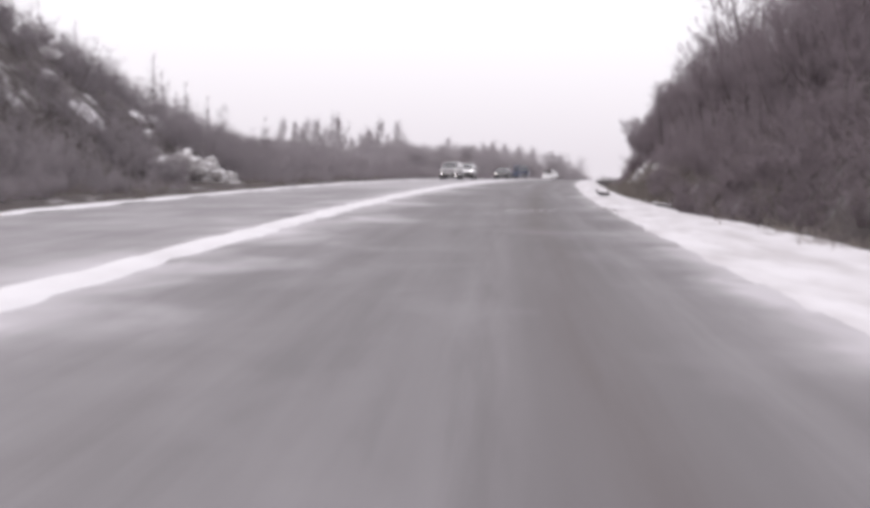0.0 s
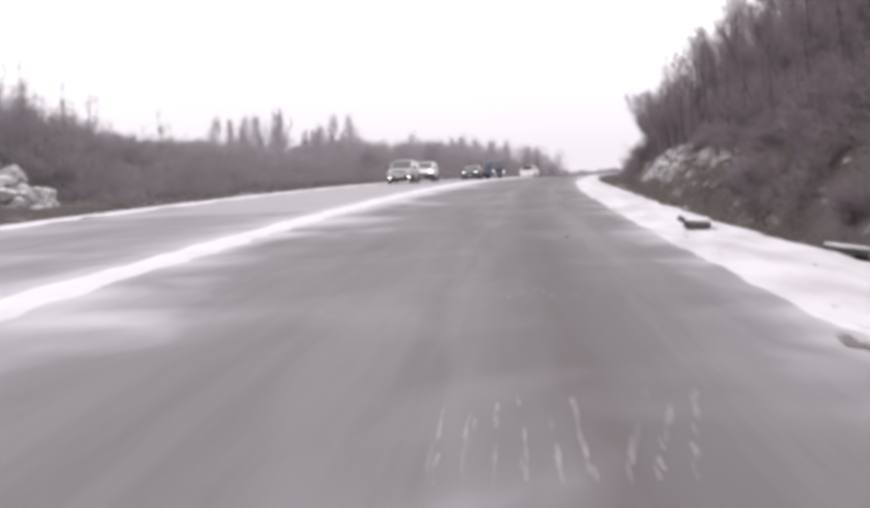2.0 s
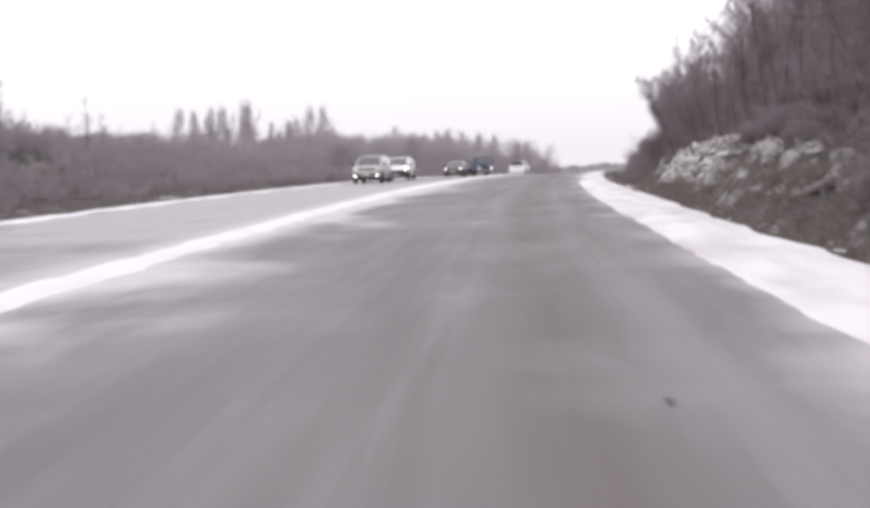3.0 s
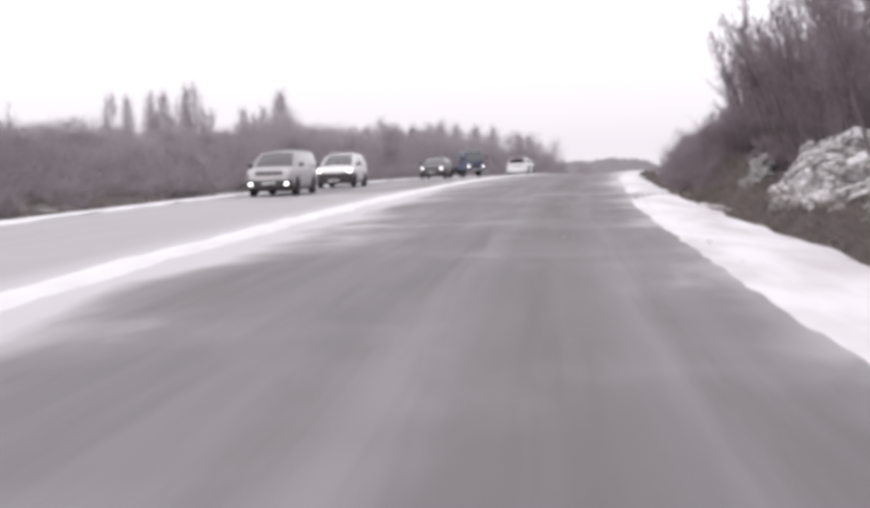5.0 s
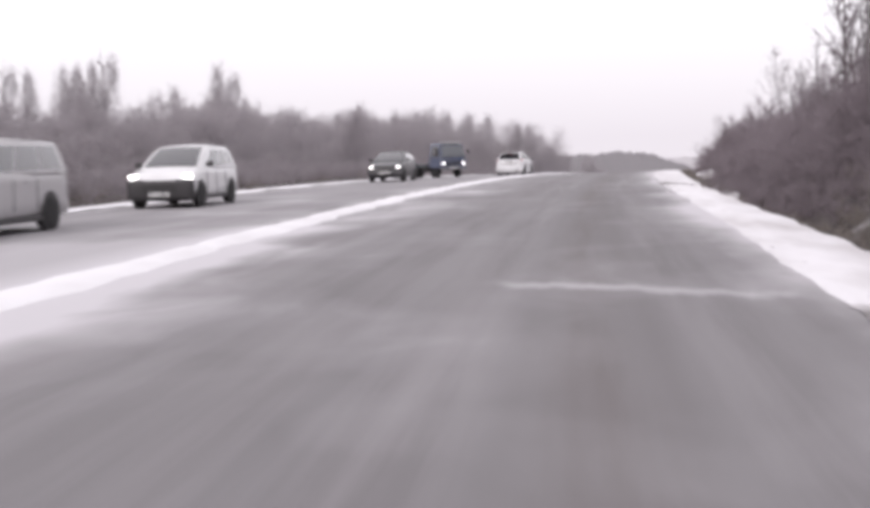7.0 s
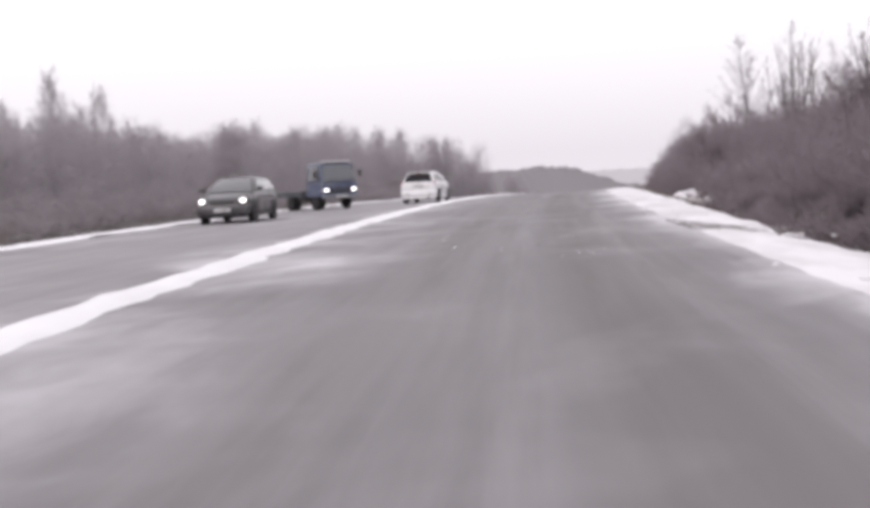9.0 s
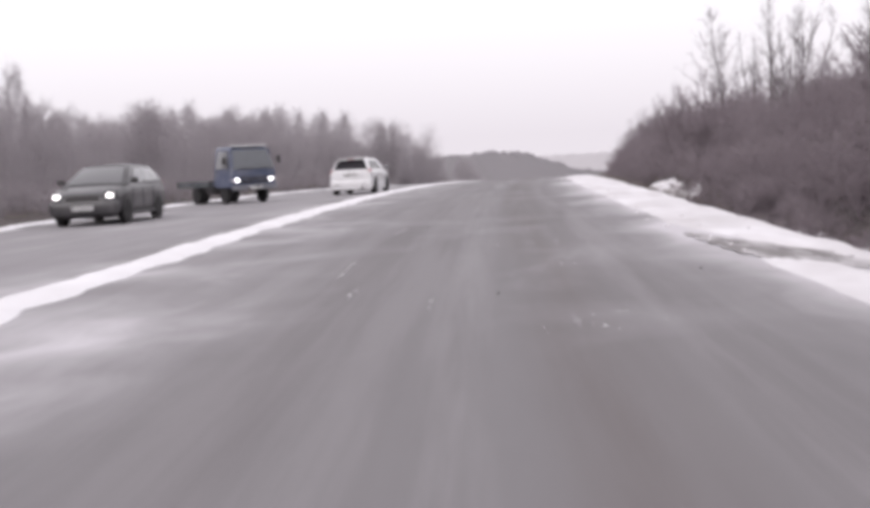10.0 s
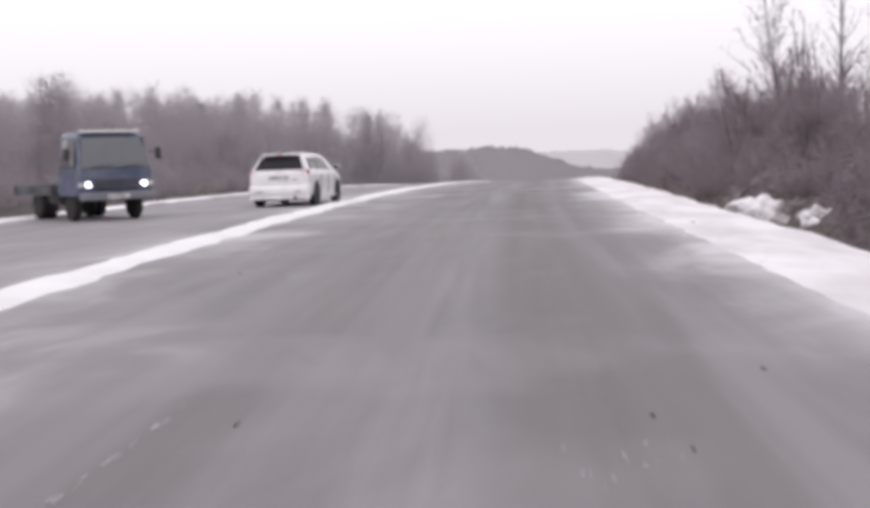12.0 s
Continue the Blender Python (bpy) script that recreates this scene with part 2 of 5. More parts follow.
def snow(name, dirt=0.25, tint=(0.86, 0.85, 0.87), stretch=(1.0, 1.0, 1.0)):
    m, n, l, b = nodes_of(name)
    tc = n.new("ShaderNodeTexCoord").outputs["Object"]
    f1, f2 = noise_node(n, l, scaled(n, l, tc, stretch), 0.9, 6.0), noise_node(n, l, tc, 14.0, 4.0)
    soil = ramp_node(n, l, f1, [(0.40, 0.0), (0.78, dirt)])
    c = mix_node(n, l, soil, tint, (0.46, 0.43, 0.43))
    c = mix_node(n, l, math_node(n, l, "MULTIPLY", f2, 0.12), c, (0.60, 0.585, 0.60))
    l.new(c, b.inputs["Base Color"])
    b.inputs["Roughness"].default_value = 0.9
    b.inputs["Specular IOR Level"].default_value = 0.15
    bump_node(n, l, b, f2, 0.5, 0.03)
    return m


def land():
    """Dead grass, leaf litter and patches of thin snow."""
    m, n, l, b = nodes_of("winter_ground")
    tc = n.new("ShaderNodeTexCoord").outputs["Object"]
    f0, f1, f2 = noise_node(n, l, tc, 0.16, 5.0), noise_node(n, l, tc, 1.3, 5.0), noise_node(n, l, tc, 11.0, 4.0)
    c = ramp_node(n, l, f1, [(0.3, (0.098, 0.086, 0.086)), (0.7, (0.160, 0.143, 0.139))])
    c = mix_node(n, l, math_node(n, l, "MULTIPLY", f2, 0.5), c, (0.105, 0.093, 0.092))
    patch = ramp_node(n, l, math_node(n, l, "ADD", math_node(n, l, "MULTIPLY", f0, 0.6), math_node(n, l, "MULTIPLY", f1, 0.4)), [(0.54, 0.0), (0.66, 0.7)])
    c = mix_node(n, l, patch, c, (0.72, 0.70, 0.72))
    l.new(c, b.inputs["Base Color"])
    b.inputs["Roughness"].default_value = 0.95
    b.inputs["Specular IOR Level"].default_value = 0.1
    bump_node(n, l, b, f2, 0.8, 0.08)
    return m


def bark(name, lo, hi, scale=5.0, airy=0.0):
    """Bark that differs from tree to tree and along the limbs; airy: for sprays of twigs, the share of light that passes on between them."""
    m, n, l, b = nodes_of(name)
    tc = n.new("ShaderNodeTexCoord").outputs["Object"]
    oi = n.new("ShaderNodeObjectInfo").outputs["Random"]
    f = noise_node(n, l, tc, scale, 4.0)
    f = math_node(n, l, "ADD", math_node(n, l, "MULTIPLY", f, 0.75), math_node(n, l, "MULTIPLY", oi, 0.25))
    l.new(ramp_node(n, l, f, [(0.3, lo), (0.75, hi)]), b.inputs["Base Color"])
    b.inputs["Roughness"].default_value = 0.9
    b.inputs["Specular IOR Level"].default_value = 0.15
    if airy:
        thin, both = n.new("ShaderNodeBsdfTranslucent"), n.new("ShaderNodeMixShader")
        l.new(b.inputs["Base Color"].links[0].from_socket, thin.inputs[0])
        both.inputs[0].default_value = airy
        l.new(b.outputs[0], both.inputs[1])
        l.new(thin.outputs[0], both.inputs[2])
        l.new(both.outputs[0], n["Material Output"].inputs[0])
    return m


def rock_stuff(name="rock", tone=1.0, lying=0.86):
    """Grey rock with dark cracks, and snow lying on its ledges."""
    m, n, l, b = nodes_of(name)
    tc = n.new("ShaderNodeTexCoord").outputs["Object"]
    f1, f2 = noise_node(n, l, tc, 1.6, 6.0), noise_node(n, l, tc, 9.0, 5.0)
    c = ramp_node(n, l, f1, [(p, tuple(tone * k for k in q)) for p, q in ((0.3, (0.33, 0.316, 0.316)), (0.5, (0.50, 0.485, 0.485)), (0.75, (0.66, 0.64, 0.645)))])
    c = mix_node(n, l, ramp_node(n, l, f2, [(0.38, 0.8), (0.49, 0.0)]), c, (0.075, 0.07, 0.07))
    g = n.new("ShaderNodeNewGeometry")
    sep = n.new("ShaderNodeSeparateXYZ")
    l.new(g.outputs["Normal"], sep.inputs[0])
    lie = math_node(n, l, "ADD", sep.outputs["Z"], math_node(n, l, "MULTIPLY", f1, 0.45))
    c = mix_node(n, l, ramp_node(n, l, lie, [(lying, 0.0), (lying + 0.18, 0.9)]), c, (0.80, 0.785, 0.80))
    l.new(c, b.inputs["Base Color"])
    b.inputs["Roughness"].default_value = 0.9
    bump_node(n, l, b, f2, 0.9, 0.06)
    return m


ASPHALT, LAND, ROCK = asphalt(), land(), rock_stuff()
PALE_ROCK = rock_stuff("pale_rock", 1.18, 0.84)
GREY_ROCK = rock_stuff("weathered_rock", 0.78, 1.0)
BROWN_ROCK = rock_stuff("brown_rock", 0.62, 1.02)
SNOW = snow("packed_snow")
SNOW_SOILED = snow("soiled_snow", 0.8, (0.83, 0.815, 0.837), (1.6, 0.4, 1.0))
BARK_DARK = bark("dark_bark", (0.105, 0.088, 0.095), (0.190, 0.163, 0.172))
BARK_GREY = bark("grey_bark", (0.200, 0.180, 0.187), (0.334, 0.307, 0.316))
# bark of the far trees: distance haze is put into its pale colour
BARK_HAZE = bark("haze_paled_bark", (0.30, 0.28, 0.292), (0.42, 0.395, 0.41), 0.4)
TWIG_DARK = bark("dark_twigs", (0.250, 0.212, 0.230), (0.365, 0.318, 0.340), 1.2, 0.55)
TWIG_GREY = bark("grey_twigs", (0.200, 0.180, 0.187), (0.334, 0.307, 0.316), 2.0, 0.45)
# twigs of the far trees, lightened to stand in for haze
TWIG_HAZE = bark("haze_paled_twigs", (0.400, 0.371, 0.388), (0.505, 0.473, 0.492), 0.25, 0.45)
TWIG_HILL = bark("pale_scrub_twigs", (0.300, 0.272, 0.286), (0.410, 0.378, 0.394), 0.5, 0.45)
CONIFER = bark("spruce_needles", (0.045, 0.048, 0.046), (0.095, 0.098, 0.092), 4.0)
STRAW = bark("dead_grass", (0.21, 0.185, 0.170), (0.36, 0.322, 0.298), 1.5, 0.3)


# ---------------- mesh helpers ----------------
def mesh_ob(name, verts, faces, material, parent=None, smooth_faces=False, uv=None):
    me = bpy.data.meshes.new(name)
    me.from_pydata([tuple(v) for v in verts], [], [tuple(f) for f in faces])
    me.materials.append(material)
    if smooth_faces:
        me.polygons.foreach_set("use_smooth", [True] * len(me.polygons))
    if uv is not None:
        lay = me.uv_layers.new(name="UVMap")
        idx = np.empty(len(me.loops), dtype=np.int32)
        me.loops.foreach_get("vertex_index", idx)
        lay.data.foreach_set("uv", np.asarray(uv, np.float32)[idx].ravel())
    me.update()
    ob = new(name, me)
    ob.parent = parent
    return ob


def part(name, bm, material, parent=None, label="", smooth_faces=False):
    """Links a bmesh as one mesh object."""
    me = bpy.data.meshes.new(name)
    bmesh.ops.recalc_face_normals(bm, faces=bm.faces[:])
    bm.to_mesh(me)
    bm.free()
    me.materials.append(material)
    if smooth_faces:
        me.polygons.foreach_set("use_smooth", [True] * len(me.polygons))
    ob = new(name, me)
    ob.parent = parent
    if label:
        tagged(ob, label)
    return ob


def strip(name, s_values, lats, fn, material, smooth_faces=True, uv=False):
    """A sheet over the land: fn(s, lat) gives its height; lats may depend on s."""
    verts, uvs = [], []
    cols = len(lats(s_values[0]))
    for s in s_values:
        row = lats(s)
        x0, z0 = float(road_x(s)), float(road_z(s))
        for lat in row:
            verts.append((x0 + lat, s, z0 + float(fn(s, lat))))
            uvs.append((lat, s))
    faces = [(i * cols + j, i * cols + j + 1, (i + 1) * cols + j + 1, (i + 1) * cols + j) for i in range(len(s_values) - 1) for j in range(cols - 1)]
    return mesh_ob(name, verts, faces, material, None, smooth_faces, uvs if uv else None)


# ---------------- ground, road and snow ----------------
land_s = np.concatenate([np.arange(-60, 0, 6.0), np.arange(0, 180, 1.5), np.arange(180, 340, 4.0), np.arange(340, 760, 14.0), np.array([800, 900, 1100, 1500, 2200, 3500])])
land_lat = np.concatenate([np.array([-2600, -1200, -600, -300, -180, -120, -90]), np.arange(-75, -34, 5.0), np.arange(-34, -11.6, 1.6), np.array([-11.5, -8, -4, 0, 3.2, 3.5, 3.8]),
                           np.arange(4.1, 12, 0.45), np.arange(12, 30, 1.5), np.array([34, 40, 50, 70, 100, 150, 300, 600, 1200, 2600])])
SS, LL = np.meshgrid(land_s, land_lat, indexing="ij")
HH = ground_h(SS, LL) + ripple(SS, LL, 90.0, 0.7) * 2.2 * smooth(60, 160, np.abs(LL))
verts = np.stack([road_x(SS) + LL, SS, road_z(SS) + HH], -1).reshape(-1, 3)
nc = len(land_lat)
faces = [(i * nc + j, i * nc + j + 1, (i + 1) * nc + j + 1, (i + 1) * nc + j) for i in range(len(land_s) - 1) for j in range(nc - 1)]
tagged(mesh_ob("ground", verts.tolist(), faces, LAND, None, True), "dead grass and leaf litter with patches of snow", "ground", kind="structure")

road_s = np.concatenate([np.arange(-40, 0, 4.0), np.arange(0, 340, 2.0), np.arange(340, 741, 10.0)])
road_lats = np.linspace(LAT_L - 0.5, LAT_R + 0.8, 13)
tagged(strip("road", road_s, lambda s: road_lats, lambda s, lat: 0.0, ASPHALT, True, True), "grey frosty asphalt road dusted with blown snow", "road", kind="structure")

ridge_s = np.concatenate([np.arange(-20, 170, 0.5), np.arange(170, 330, 3.0)])


def ridge_lats(s):
    a = LAT_C - 0.34 - 0.08 * ripple(s, 3.0, 2.2, 0.4) - 0.05 * ripple(s, 0.0, 0.8, 4.0)
    b = LAT_C + 0.38 + 0.10 * ripple(s, 0.0, 2.6, 1.9) + 0.07 * ripple(s, 0.0, 0.6, 5.0)
    return [a + (b - a) * k for k in (0, 0.15, 0.35, 0.55, 0.8, 1.0)]


def ridge_h(s, lat):
    a, *_, b = ridge_lats(s)
    u = (lat - a) / (b - a)
    return -0.012 + 0.065 * math.sin(math.pi * float(u)) ** 0.7 * (1 + 0.4 * float(ripple(s, lat, 0.7, 1.0)))


tagged(strip("snow_ridge", ridge_s, ridge_lats, ridge_h, SNOW), "low white snow ridge along the middle of the road", "snow", kind="structure")

verge_s = np.concatenate([np.arange(-20, 200, 0.8), np.arange(200, 330, 3.0)])


def verge_lats(s):
    b = LAT_L + 0.06 + 0.07 * float(ripple(s, 0.0, 2.4, 0.3)) + 0.04 * float(ripple(s, 0.0, 0.7, 3.0))
    c = LAT_L - 0.42 - 0.20 * float(ripple(s, 0.0, 3.5, 2.0))
    return [-12.5, -12.1, -11.7, c - 0.1, c, (b + c) / 2, b - 0.08, b]


def verge_h(s, lat):
    if lat < -11.45:
        return float(ground_h(s, lat)) + 0.035 + 0.05 * float(ripple(s, lat * 2, 1.4, 4.0)) - 0.14 * float(smooth(-11.9, -12.5, lat))
    return -0.012 + 0.07 * float(smooth(LAT_L + 0.14, LAT_L - 0.1, lat))


tagged(strip("snow_verge", verge_s, verge_lats, verge_h, SNOW), "narrow white snow verge along the far road edge", "snow", kind="structure")

shoulder_s = np.concatenate([np.arange(-10, 175, 0.35), np.arange(175, 330, 3.0)])
RUTS = ((30.2, 0.22, -3.2), (92.7, 0.8, 0.8), (123.4, 1.3, -5.0), (92.8, 0.35, 1.6))    # where wheels have ploughed across the shoulder


def shoulder_lats(s):
    a = LAT_R - 0.02 + 0.32 * float(smooth(88, 108, s)) - 0.12 * float(smooth(55, 66, s)) * (1 - float(smooth(84, 94, s))) + 0.03 * float(ripple(s, 0.0, 7.0, 0.9)) + 0.014 * float(ripple(s, 0.0, 1.6, 2.2)) + 0.014 * float(ripple(s, 0.0, 0.5, 1.2))
    b = float(edge_lat(s)) + 0.12 + 0.12 * float(ripple(s, 0.0, 3.0, 1.4))
    return [a + (b - a) * k for k in (0, 0.04, 0.08, 0.12, 0.16, 0.21, 0.27, 0.36, 0.46, 0.58, 0.7, 0.8, 0.9, 0.96, 1.0)]


def shoulder_h(s, lat):
    a, *_, b = shoulder_lats(s)
    u = (lat - a) / (b - a)
    body = 0.085 * min(1.0, u * 2.6) ** 1.1 * (0.8 + 0.22 * float(ripple(s * 0.3 + lat, lat * 2.5, 1.5, 3.0)) + 0.12 * float(ripple(s * 0.35 - lat, lat * 2.0, 0.6, 1.1)) + 0.05 * float(ripple(s, lat, 0.5, 4.1)))
    body += 0.006 * math.exp(-(u / 0.22) ** 2) * float(ripple(s * 0.7, lat * 4.0, 0.55, 2.7))
    body -= 0.022 * math.exp(-((u - 0.30 - 0.04 * float(ripple(s, 0.0, 9.0, 0.4))) / 0.05) ** 2) * float(smooth(0.1, 0.5, ripple(s, 1.0, 14.0, 2.0) + 0.4))      # an old wheel track along it
    for s0, wide, skew in RUTS:
        r = abs(s - s0 - (lat - 3.2) * skew)
        body -= 0.2 * math.exp(-(r / wide) ** 2)
    return -0.014 + body - 0.35 * max(0.0, u - 0.9)


tagged(strip("snow_shoulder", shoulder_s, shoulder_lats, shoulder_h, SNOW_SOILED), "uneven white snow shoulder with wheel ruts", "snow", kind="structure")


# ---------------- woods ----------------
def sticks(bases, tips, radii, sides=3):
    """Tapering twigs as thin cones: arrays of base points, tips and base radii."""
    bases, tips, radii = np.asarray(bases, float), np.asarray(tips, float), np.asarray(radii, float)
    d = tips - bases
    d /= np.linalg.norm(d, axis=1)[:, None] + 1e-9
    ref = np.where(np.abs(d[:, 2:3]) < 0.9, np.array([[0, 0, 1.0]]), np.array([[1.0, 0, 0]]))
    u = np.cross(d, ref)
    u /= np.linalg.norm(u, axis=1)[:, None] + 1e-9
    v = np.cross(d, u)
    n = len(bases)
    ring = [bases + radii[:, None] * (u * math.cos(2 * math.pi * k / sides) + v * math.sin(2 * math.pi * k / sides)) for k in range(sides)]
    verts = np.stack(ring + [tips], 1).reshape(-1, 3)
    o = np.arange(n)[:, None, None] * (sides + 1)
    tri = np.array([[k, (k + 1) % sides, sides] for k in range(sides)])[None]
    return verts, (o + tri).reshape(-1, 3)


def sprays(bases, tips, radii, seed=1):
    """The finest twigs, thinner than the eye can part: one sliver each, turned at random."""
    bases, tips, radii = np.asarray(bases, float), np.asarray(tips, float), np.asarray(radii, float)
    u = np.cross(tips - bases, np.random.default_rng(seed).normal(0, 1, bases.shape))
    u *= radii[:, None] / (np.linalg.norm(u, axis=1)[:, None] + 1e-9)
    verts = np.stack([bases - u, bases + u, tips], 1).reshape(-1, 3)
    return verts, np.arange(len(bases) * 3).reshape(-1, 3)


def joined(*pieces):
    """Several (verts, triangles) as one."""
    at = np.cumsum([0] + [len(v) for v, _ in pieces[:-1]])
    return np.concatenate([v for v, _ in pieces]), np.concatenate([t + k for (_, t), k in zip(pieces, at)])


def tri_mesh(name, verts, tris, material):
    me = bpy.data.meshes.new(name)
    me.vertices.add(len(verts))
    me.vertices.foreach_set("co", np.asarray(verts, np.float32).ravel())
    me.loops.add(len(tris) * 3)
    me.loops.foreach_set("vertex_index", np.asarray(tris, np.int32).ravel())
    me.polygons.add(len(tris))
    me.polygons.foreach_set("loop_start", np.arange(0, len(tris) * 3, 3, dtype=np.int32))
    me.materials.append(material)
    me.update(calc_edges=True)
    return me


def grow(rng, height, spread, limbs, twigs, lean=0.06, low=0.25, rise=0.9, fine=0.011, stems=1):
    """A bare tree: (trunk segments, twig segments), each as bases, tips and radii."""
    tb, tt, tr, wb, wt, wr = [], [], [], [], [], []
    for k in range(stems):
        p = np.array([rng.normal(0, 0.25), rng.normal(0, 0.25), -0.15]) * (stems > 1) + np.array([0, 0, -0.1])
        h = height * (1 if k == 0 else rng.uniform(0.65, 0.98))
        way = np.array([rng.normal(0, lean), rng.normal(0, lean), 1.0]) + (np.array([rng.normal(0, 0.13), rng.normal(0, 0.13), 0]) if stems > 1 else 0)
        r0 = 0.010 * h + 0.022
        pts = [p]
        for i in range(5):
            way = way + rng.normal(0, 0.05, 3) * np.array([1, 1, 0])
            pts.append(pts[-1] + way / np.linalg.norm(way) * h / 5)
        for i in range(5):
            ra, rb = r0 * (1 - i / 5.4), 0
            tb.append(pts[i]), tt.append(pts[i + 1] + (pts[i + 1] - pts[i]) * (0.9 if i < 4 else 0)), tr.append(ra)
        for j in range(limbs // stems):
            u = low + (1 - low) * rng.random() ** 1.15
            i = min(4, int(u * 5))
            q = pts[i] + (pts[i + 1] - pts[i]) * (u * 5 - i)
            a = rng.uniform(0, 2 * math.pi)
            ln = spread * (1.15 - u) * rng.uniform(0.55, 1.15) + 0.35
            dirv = np.array([math.cos(a), math.sin(a), rise * rng.uniform(0.6, 1.5)])
            dirv /= np.linalg.norm(dirv)
            e1 = q + dirv * ln * 0.55
            d2 = dirv + np.array([rng.normal(0, 0.25), rng.normal(0, 0.25), 0.35])
            e2 = e1 + d2 / np.linalg.norm(d2) * ln * 0.55
            rl = max(0.014, r0 * (1 - u) * 0.62)
            wb.extend([q, e1]), wt.extend([e1 + (e2 - e1) * 0.3, e2]), wr.extend([rl, rl * 0.6])
            for w in range(twigs):
                f = rng.uniform(0.15, 1.0)
                b0 = q + (e1 - q) * (f / 0.5) if f < 0.5 else e1 + (e2 - e1) * (f - 0.5) / 0.5
                dv = dirv + rng.normal(0, 0.65, 3) + np.array([0, 0, 0.25])
                l1 = rng.uniform(0.25, 0.75) * (0.5 + 0.16 * spread) * (1.35 - u)
                e = b0 + dv / np.linalg.norm(dv) * l1
                wb.append(b0), wt.append(e), wr.append(fine)
                for x in range(2):
                    c0 = b0 + (e - b0) * rng.uniform(0.2, 0.9)
                    dv2 = dv + rng.normal(0, 0.7, 3)
                    wb.append(c0), wt.append(c0 + dv2 / np.linalg.norm(dv2) * l1 * 0.6), wr.append(fine * 0.7)
    return (np.array(tb), np.array(tt), np.array(tr)), (np.array(wb), np.array(wt), np.array(wr))


def crown_cloud(rng, n, centre, reach, length, fine):
    """Fine twigs that fill a rounded crown."""
    d = rng.normal(0, 1, (n, 3))
    d /= np.linalg.norm(d, axis=1)[:, None]
    q = d * rng.random((n, 1)) ** 0.45 * np.array(reach) * (1 + 0.18 * np.sin(d[:, :1] * 5 + centre[2]) * np.cos(d[:, 2:] * 4))
    w = d * np.array([0.7, 0.7, 0.5]) + rng.normal(0, 0.5, (n, 3)) + np.array([0, 0, 0.45])
    w /= np.linalg.norm(w, axis=1)[:, None]
    b = np.array(centre) + q
    return b, b + w * length * rng.uniform(0.5, 1.2, (n, 1)), np.full(n, fine)


def tree_thing(name, seed, material, label, category, twig_material=None, cloud=0, **kw):
    rng = np.random.default_rng(seed)
    trunk, crown = grow(rng, **kw)
    top = new(name)
    for k in range(0, len(trunk[0]), 5):
        v, f = sticks(*(c[k:k + 5] for c in trunk), sides=7)
        t = new("stem" if kw.get("stems", 1) > 1 else "trunk", tri_mesh("trunk", v, f, material))
        t.parent = top
    fine = kw["fine"]
    limb = crown[2] > fine * 1.01
    limbs, crown = tuple(c[limb] for c in crown), tuple(c[~limb] for c in crown)
    if cloud:
        h, wide = kw["height"], kw["spread"]
        more = [crown_cloud(rng, int(cloud * k), (rng.normal(0, 0.2 * wide), rng.normal(0, 0.2 * wide), h * z), (wide * r, wide * r, h * tall), 0.5, 0.013)
                for k, z, r, tall in ((0.5, 0.46, 0.50, 0.36), (0.33, 0.68, 0.34, 0.26), (0.17, 0.88, 0.15, 0.15))]
        crown = tuple(np.concatenate([crown[i]] + [m[i] for m in more]) for i in range(3))
    v, f = joined(sticks(*limbs), sprays(*crown, seed))
    c = new("crown", tri_mesh("crown", v, f, twig_material or material))
    c.parent = top
    return tagged(top, label, category)


def spruce_thing(seed, height, label):
    rng = np.random.default_rng(seed)
    top = new("spruce_tree")
    v, f = sticks([(0, 0, -0.1)], [(0, 0, height)], [0.02 * height + 0.03], 7)
    t = new("trunk", tri_mesh("trunk", v, f, BARK_DARK))
    wb, wt, wr = [], [], []
    for k in range(int(height * 9)):
        u = 0.08 + 0.9 * k / (height * 9)
        reach = (1 - u) ** 0.85 * height * 0.21 + 0.12
        for j in range(9):
            a = rng.uniform(0, 6.283)
            ln = reach * rng.uniform(0.6, 1.1)
            q = np.array([0, 0, u * height])
            e = q + np.array([math.cos(a) * ln, math.sin(a) * ln, -0.28 * ln + rng.normal(0, 0.05)])
            wb.append(q), wt.append(e), wr.append(0.035)
            for x in range(4):
                c0 = q + (e - q) * rng.uniform(0.3, 0.95)
                wb.append(c0), wt.append(c0 + np.array([rng.normal(0, 0.18), rng.normal(0, 0.18), -0.14]) * (0.6 + ln)), wr.append(0.03)
    v, f = sticks(wb, wt, wr)
    c = new("crown", tri_mesh("crown", v, f, CONIFER))
    t.parent = c.parent = top
    return tagged(top, label, "tree")


pick = np.random.default_rng(11)


def stand(thing, s, lat, size=1.0, group="", label=""):
    m = Matrix.Translation(on_land(s, lat)) @ Matrix.Rotation(float(pick.uniform(0, 6.283)), 4, "Z") @ Matrix.Diagonal((size, size, size, 1))
    c = copy_thing(thing, m)
    return tagged(c, label, "", group)


def settle(thing, s, lat, size=1.0, group=""):
    """The first of a kind takes its own place."""
    thing.matrix_basis = Matrix.Translation(on_land(s, lat)) @ Matrix.Diagonal((size, size, size, 1))
    return tagged(thing, "", "", group)


